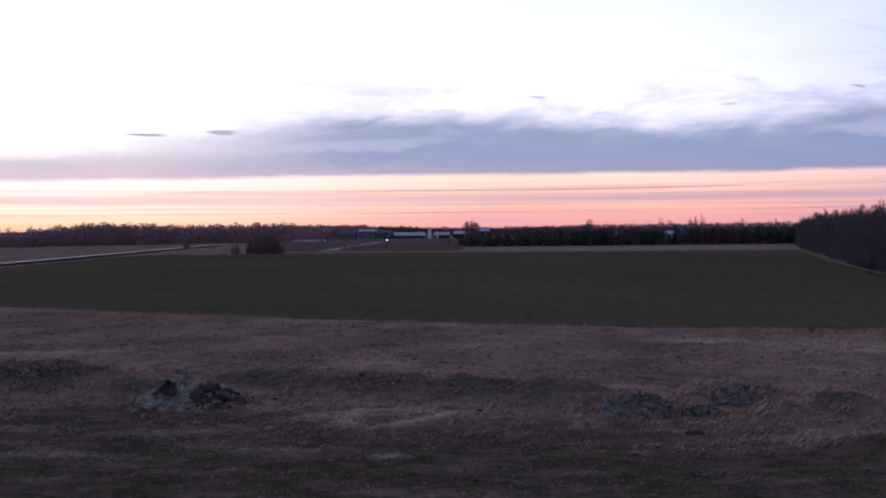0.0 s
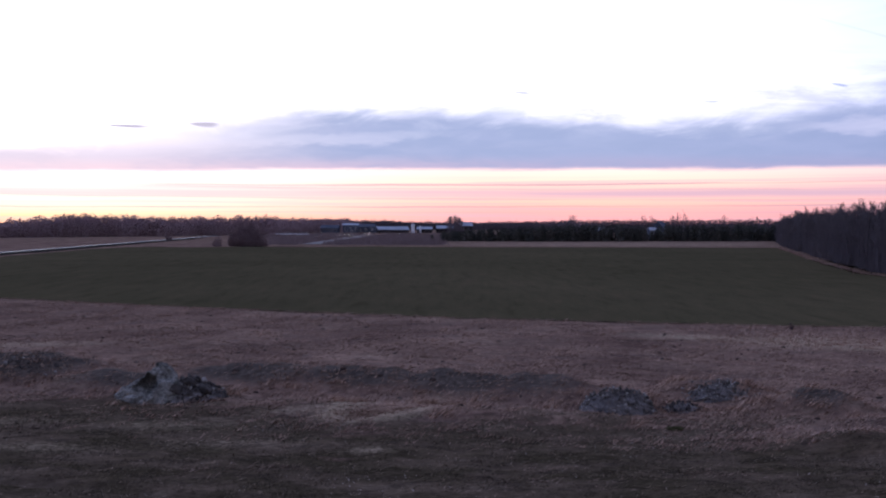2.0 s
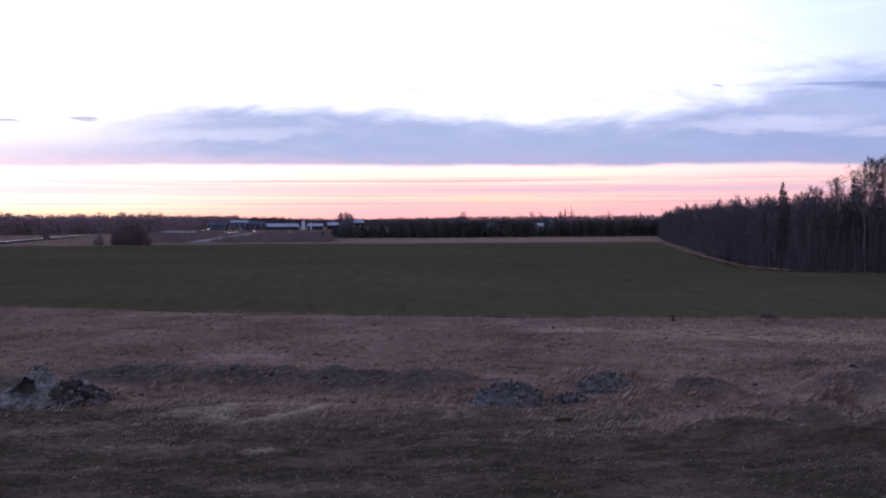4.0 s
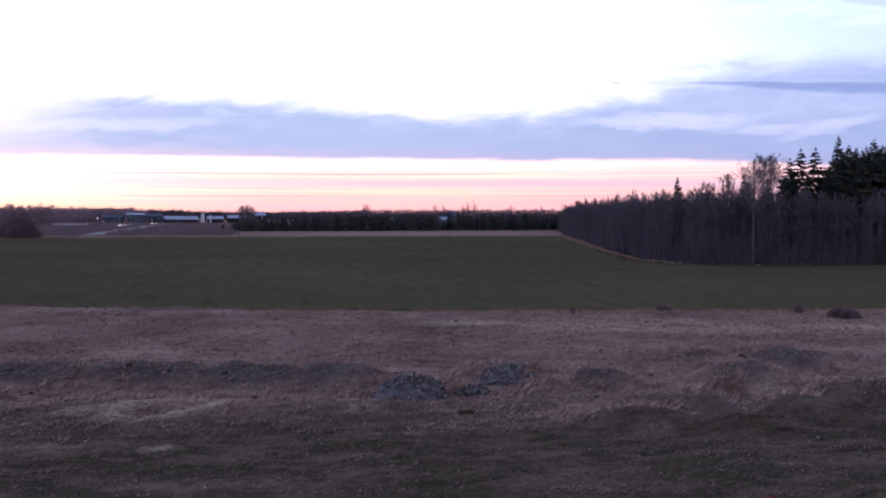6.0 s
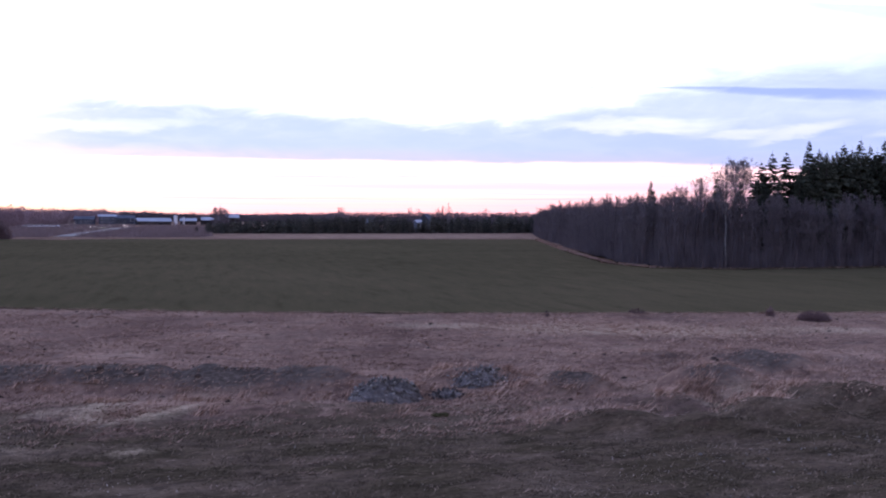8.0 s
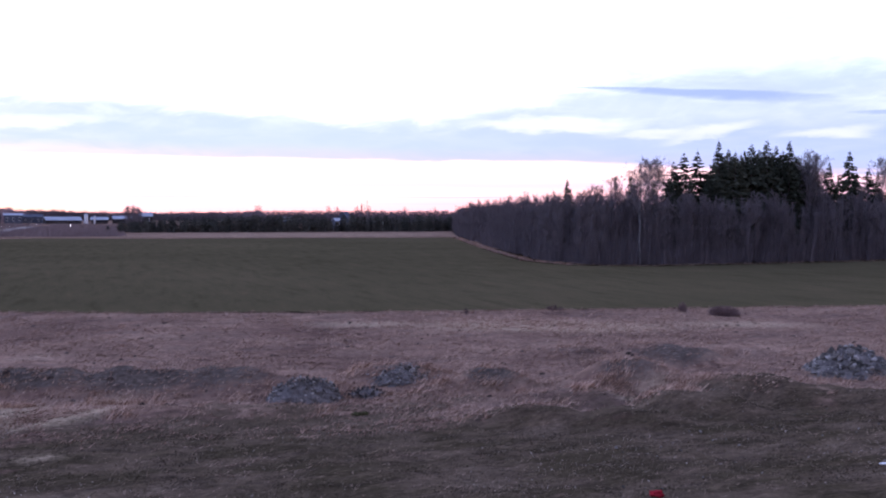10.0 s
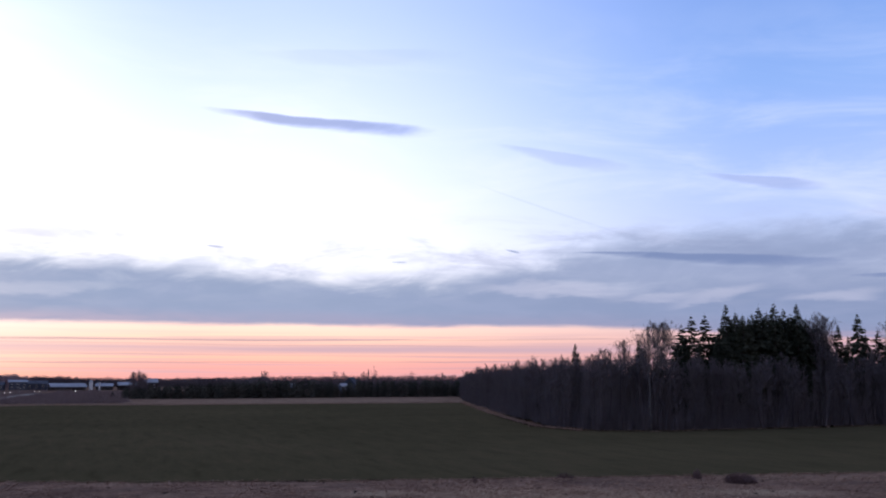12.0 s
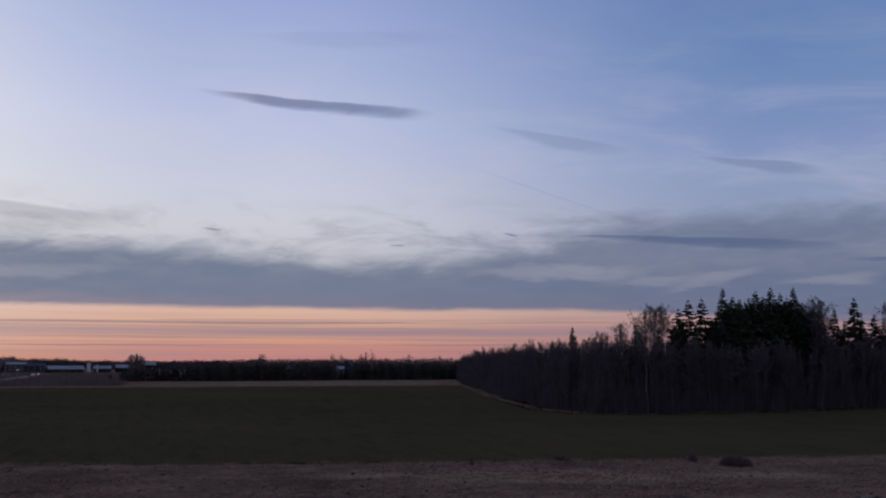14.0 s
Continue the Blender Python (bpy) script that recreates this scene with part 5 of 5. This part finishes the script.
def build_grass():
    r = np.random.default_rng(23)
    n = 78000
    y = 33 + 62 * r.uniform(0, 1, n) ** 1.25
    x = (r.uniform(-0.62, 1.08, n)) * y
    edge = np.interp(x, [p[0] for p in FIELD_NEAR], [p[1] for p in FIELD_NEAR])
    clump = fbm(x * 0.6, y, 0.8, 31) + fbm(x * 0.6, y, 2.2, 32)
    keep = (y < edge + 0.5) & (turf_share(x, y) < 0.55 + r.normal(0, 0.3, n)) & (clump + r.normal(0, 0.6, n) > -0.5) & (straw_share(x, y) < r.uniform(0.1, 0.6, n))
    x, y, clump = x[keep], y[keep], clump[keep]
    h = 0.10 + 0.05 * np.clip(clump, -0.8, 1.5)
    blades("dry_grass", on_ground(x, y), h, 0.026, 7, M_GRASS, r, "matted dry pinkish-brown meadow grass", 1.5, 1.2, 0.14)
    # ragged fringe of dead grass along the near edge of the sown field
    fringe = []
    for a, b in zip(FIELD_NEAR[1:8], FIELD_NEAR[2:8]):
        k = int(math.dist(a, b) / 0.16)
        t = (np.arange(k) + r.uniform(0, 1, k)) / k
        px, py = a[0] + (b[0] - a[0]) * t, a[1] + (b[1] - a[1]) * t
        fringe.append(np.stack([px, py - 0.45 + r.normal(0, 0.35, k), np.full(k, -0.02)], 1))
    fringe = np.concatenate(fringe)
    fringe = fringe[fbm(fringe[:, 0], fringe[:, 1], 0.5, 61) + r.normal(0, 0.5, len(fringe)) > -0.45]
    blades("edge_grass", fringe, r.uniform(0.08, 0.26, len(fringe)), 0.03, 7, M_GRASS, r, "ragged dead grass along the edge of the sown field", 1.0, 0.8, 0.16)
    # standing tussocks, thicker round the banks
    n = 5200
    y = 31 + 58 * r.uniform(0, 1, n) ** 1.3
    x = r.uniform(-0.62, 1.08, n) * y
    edge = np.interp(x, [p[0] for p in FIELD_NEAR], [p[1] for p in FIELD_NEAR])
    hh = heap_height(x, y)
    thick = fbm(x, y, 0.45, 51) + 0.7 * ((hh > 0.06) & (hh < 0.5))
    keep = (y < edge - 0.5) & (turf_share(x, y) < 0.75) & (straw_share(x, y) < 0.25) & (thick + r.normal(0, 0.35, n) > 1.05)
    x, y = x[keep], y[keep]
    for tx, ty, count in ((24.4, 36.2, 75), (22.2, 34.0, 55), (16.9, 34.8, 26), (21.5, 37.6, 44), (19.4, 36.4, 26), (-3.2, 41.2, 16), (0.4, 41.5, 26), (25.2, 35.6, 22), (15.2, 40.9, 14), (27.6, 36.2, 22), (12.2, 39.8, 12), (10.3, 41.2, 16), (11.8, 44.2, 14), (15.4, 43.2, 14), (6.2, 41.2, 12), (-13.9, 43.2, 5), (-9.0, 43.8, 6), (-13.4, 41.6, 4), (-10.2, 41.7, 4), (33.0, 36.0, 10), (37.6, 38.0, 10)):
        x = np.concatenate([x, tx + r.normal(0, 0.7, count)])
        y = np.concatenate([y, ty + r.normal(0, 0.45, count)])
    blades("tussocks", on_ground(x, y), r.uniform(0.16, 0.42, len(x)), 0.018, 30, M_TUFT, r, "pale orange-brown tussocks of standing dry grass", 0.8, 0.8, 0.18)
    n = 2600
    x, y = 30 + r.normal(0, 5.5, n), 62 + r.normal(0, 3.2, n)
    y -= 0.35 * (x - 30)
    blades("straw_grass", on_ground(x, y), np.full(n, 0.13), 0.024, 8, M_TUFT, r, "pale straw-coloured grass near the field edge", 1.4, 1.0, 0.16)
    n = 1500
    x, y = -1.5 + r.normal(0, 1.3, n), r.normal(0, 0.7, n)
    y = y + 40.1 + 0.62 * (x + 1.5)
    blades("flat_straw", on_ground(x, y), np.full(n, 0.07), 0.02, 8, M_TUFT, r, "flattened pale straw below the earth bank", 2.6, 2.0, 0.15)
    # low worn turf
    n = 40000
    y = 22.5 + 21 * r.uniform(0, 1, n)
    x = r.uniform(-0.62, 1.08, n) * y
    clump = fbm(x * 0.5, y, 1.2, 41) + 0.6 * fbm(x * 0.5, y, 3.5, 42)
    keep = (turf_share(x, y) > 0.3) & (clump + r.normal(0, 0.35, n) > 0.05)
    x, y = x[keep], y[keep]
    blades("turf", on_ground(x, y, 0.01), np.full(len(x), 0.06), 0.018, 5, M_TURF, r, "short worn dark turf with dry tips", 1.3, 0.8, 0.12)
    # dead grass lying in pale patches on the turf
    n = 26000
    y = 22.5 + 18 * r.uniform(0, 1, n)
    x = r.uniform(-0.62, 1.08, n) * y
    clump = fbm(x * 0.35, y, 0.9, 61) + 0.7 * fbm(x * 0.4, y, 2.6, 62)
    keep = (turf_share(x, y) > 0.35) & (clump + r.normal(0, 0.2, n) > 0.72 + 0.03 * np.clip(x - 5, 0, 20))
    x, y = x[keep], y[keep]
    blades("dead_grass", on_ground(x, y, 0.0), np.full(len(x), 0.07), 0.018, 7, M_DEAD, r, "pale dead grass lying on worn turf", 2.0, 1.6, 0.12)
    n = 7000
    y = 22.5 + 20 * r.uniform(0, 1, n)
    x = r.uniform(-0.62, 1.08, n) * y
    keep = turf_share(x, y) > 0.3
    x, y = x[keep], y[keep]
    blades("stray_straw", on_ground(x, y, 0.0), np.full(len(x), 0.045), 0.014, 3, M_DEAD, r, "scattered dead stalks lying on worn turf", 3.0, 1.5, 0.05)
    # pale fringe along the field's far side and the grove's foot
    pts = np.array(along(FIELD_FAR[5:10], -1.2, 0.2, r, 0.5) + along(FIELD_FAR[9:15], -2.0, 0.4, r, 1.2))
    blades("field_edge_grass", np.concatenate([pts, np.zeros((len(pts), 1))], 1), np.full(len(pts), 0.42), 0.045, 7, M_GRASS, r, "pale dry grass fringe along the field edge", 0.5)
    pts = np.array(along(FIELD_FAR[1:6], -1.2, 0.22, r, 0.6))
    blades("grove_edge_grass", np.concatenate([pts, np.zeros((len(pts), 1))], 1), np.full(len(pts), 0.32), 0.04, 7, M_DEAD, r, "thin dry grass along the foot of the grove", 0.7)


def build_specks():
    """Pale fallen leaves on the worn turf, and dark lumps as tuft shadows over the meadow."""
    r = np.random.default_rng(83)
    n = 15000
    y = 22.5 + 17 * r.uniform(0, 1, n) ** 1.2
    x = r.uniform(-0.6, 1.05, n) * y
    clump = fbm(x * 0.6, y, 0.8, 84) + 0.8 * fbm(x * 0.5, y, 2.4, 85)
    keep = (turf_share(x, y) > 0.35) & (clump + r.normal(0, 0.3, n) > 0.62 - 0.35 * np.clip((x - 8) / 12, 0, 1))
    c = on_ground(x[keep], y[keep], -0.05)
    n = len(c)
    w = r.uniform(0, 6.283, n)
    a = np.stack([np.cos(w), np.sin(w), r.normal(0, 0.5, n)], 1) * r.uniform(0.018, 0.045, n)[:, None]
    b = np.stack([-np.sin(w), np.cos(w), r.normal(0, 0.5, n)], 1) * r.uniform(0.008, 0.02, n)[:, None]
    v = np.stack([c - a, c - b, c + a, c + b], 1).reshape(-1, 3)
    tagged(new("leaf_litter", mesh_of("leaf_litter", v, np.arange(n)[:, None] * 4 + np.array([[0, 1, 2, 3]]), M_LEAF)), "pale fallen leaves scattered over worn turf", "leaves", kind="stuff")
    # low added lumps whose dark colour stands in for shadows of grass tufts
    soup = Soup()
    n = 260
    y = 38 + 45 * r.uniform(0, 1, n) ** 1.1
    x = r.uniform(-0.6, 1.05, n) * y
    edge = np.interp(x, [p[0] for p in FIELD_NEAR], [p[1] for p in FIELD_NEAR])
    keep = (y < edge - 1.0) & (turf_share(x, y) < 0.7)
    for px, py in zip(x[keep], y[keep]):
        k = 7
        w = np.arange(k) * 6.283 / k
        q = r.uniform(0.04, 0.15) * r.uniform(0.7, 1.2, k)
        z = float(ground_z(px, py))
        low = np.stack([px + np.cos(w) * q * 1.5, py + np.sin(w) * q, np.full(k, z - 0.05)], 1)
        mid = np.stack([px + np.cos(w) * q * 0.9, py + np.sin(w) * q * 0.6, z + q * 0.45], 1)
        soup.add(np.concatenate([low, mid, [[px, py, z + 0.09]]]), [(i, (i + 1) % k, k + (i + 1) % k, k + i) for i in range(k)])
        soup.f += [[soup.n - 1, soup.n - 1 - k + i, soup.n - 1 - k + (i + 1) % k] for i in range(k)]
    tagged(new("clods", soup.mesh("clods", M_TUFT_SHADE)), "small dark lumps standing in for tuft shadows in the dry meadow", "earth", kind="stuff")


build_grove()
build_hedge()
build_far_woods()
build_shrubs()
build_farm()
build_stones()
build_litter()
build_grass()
build_specks()
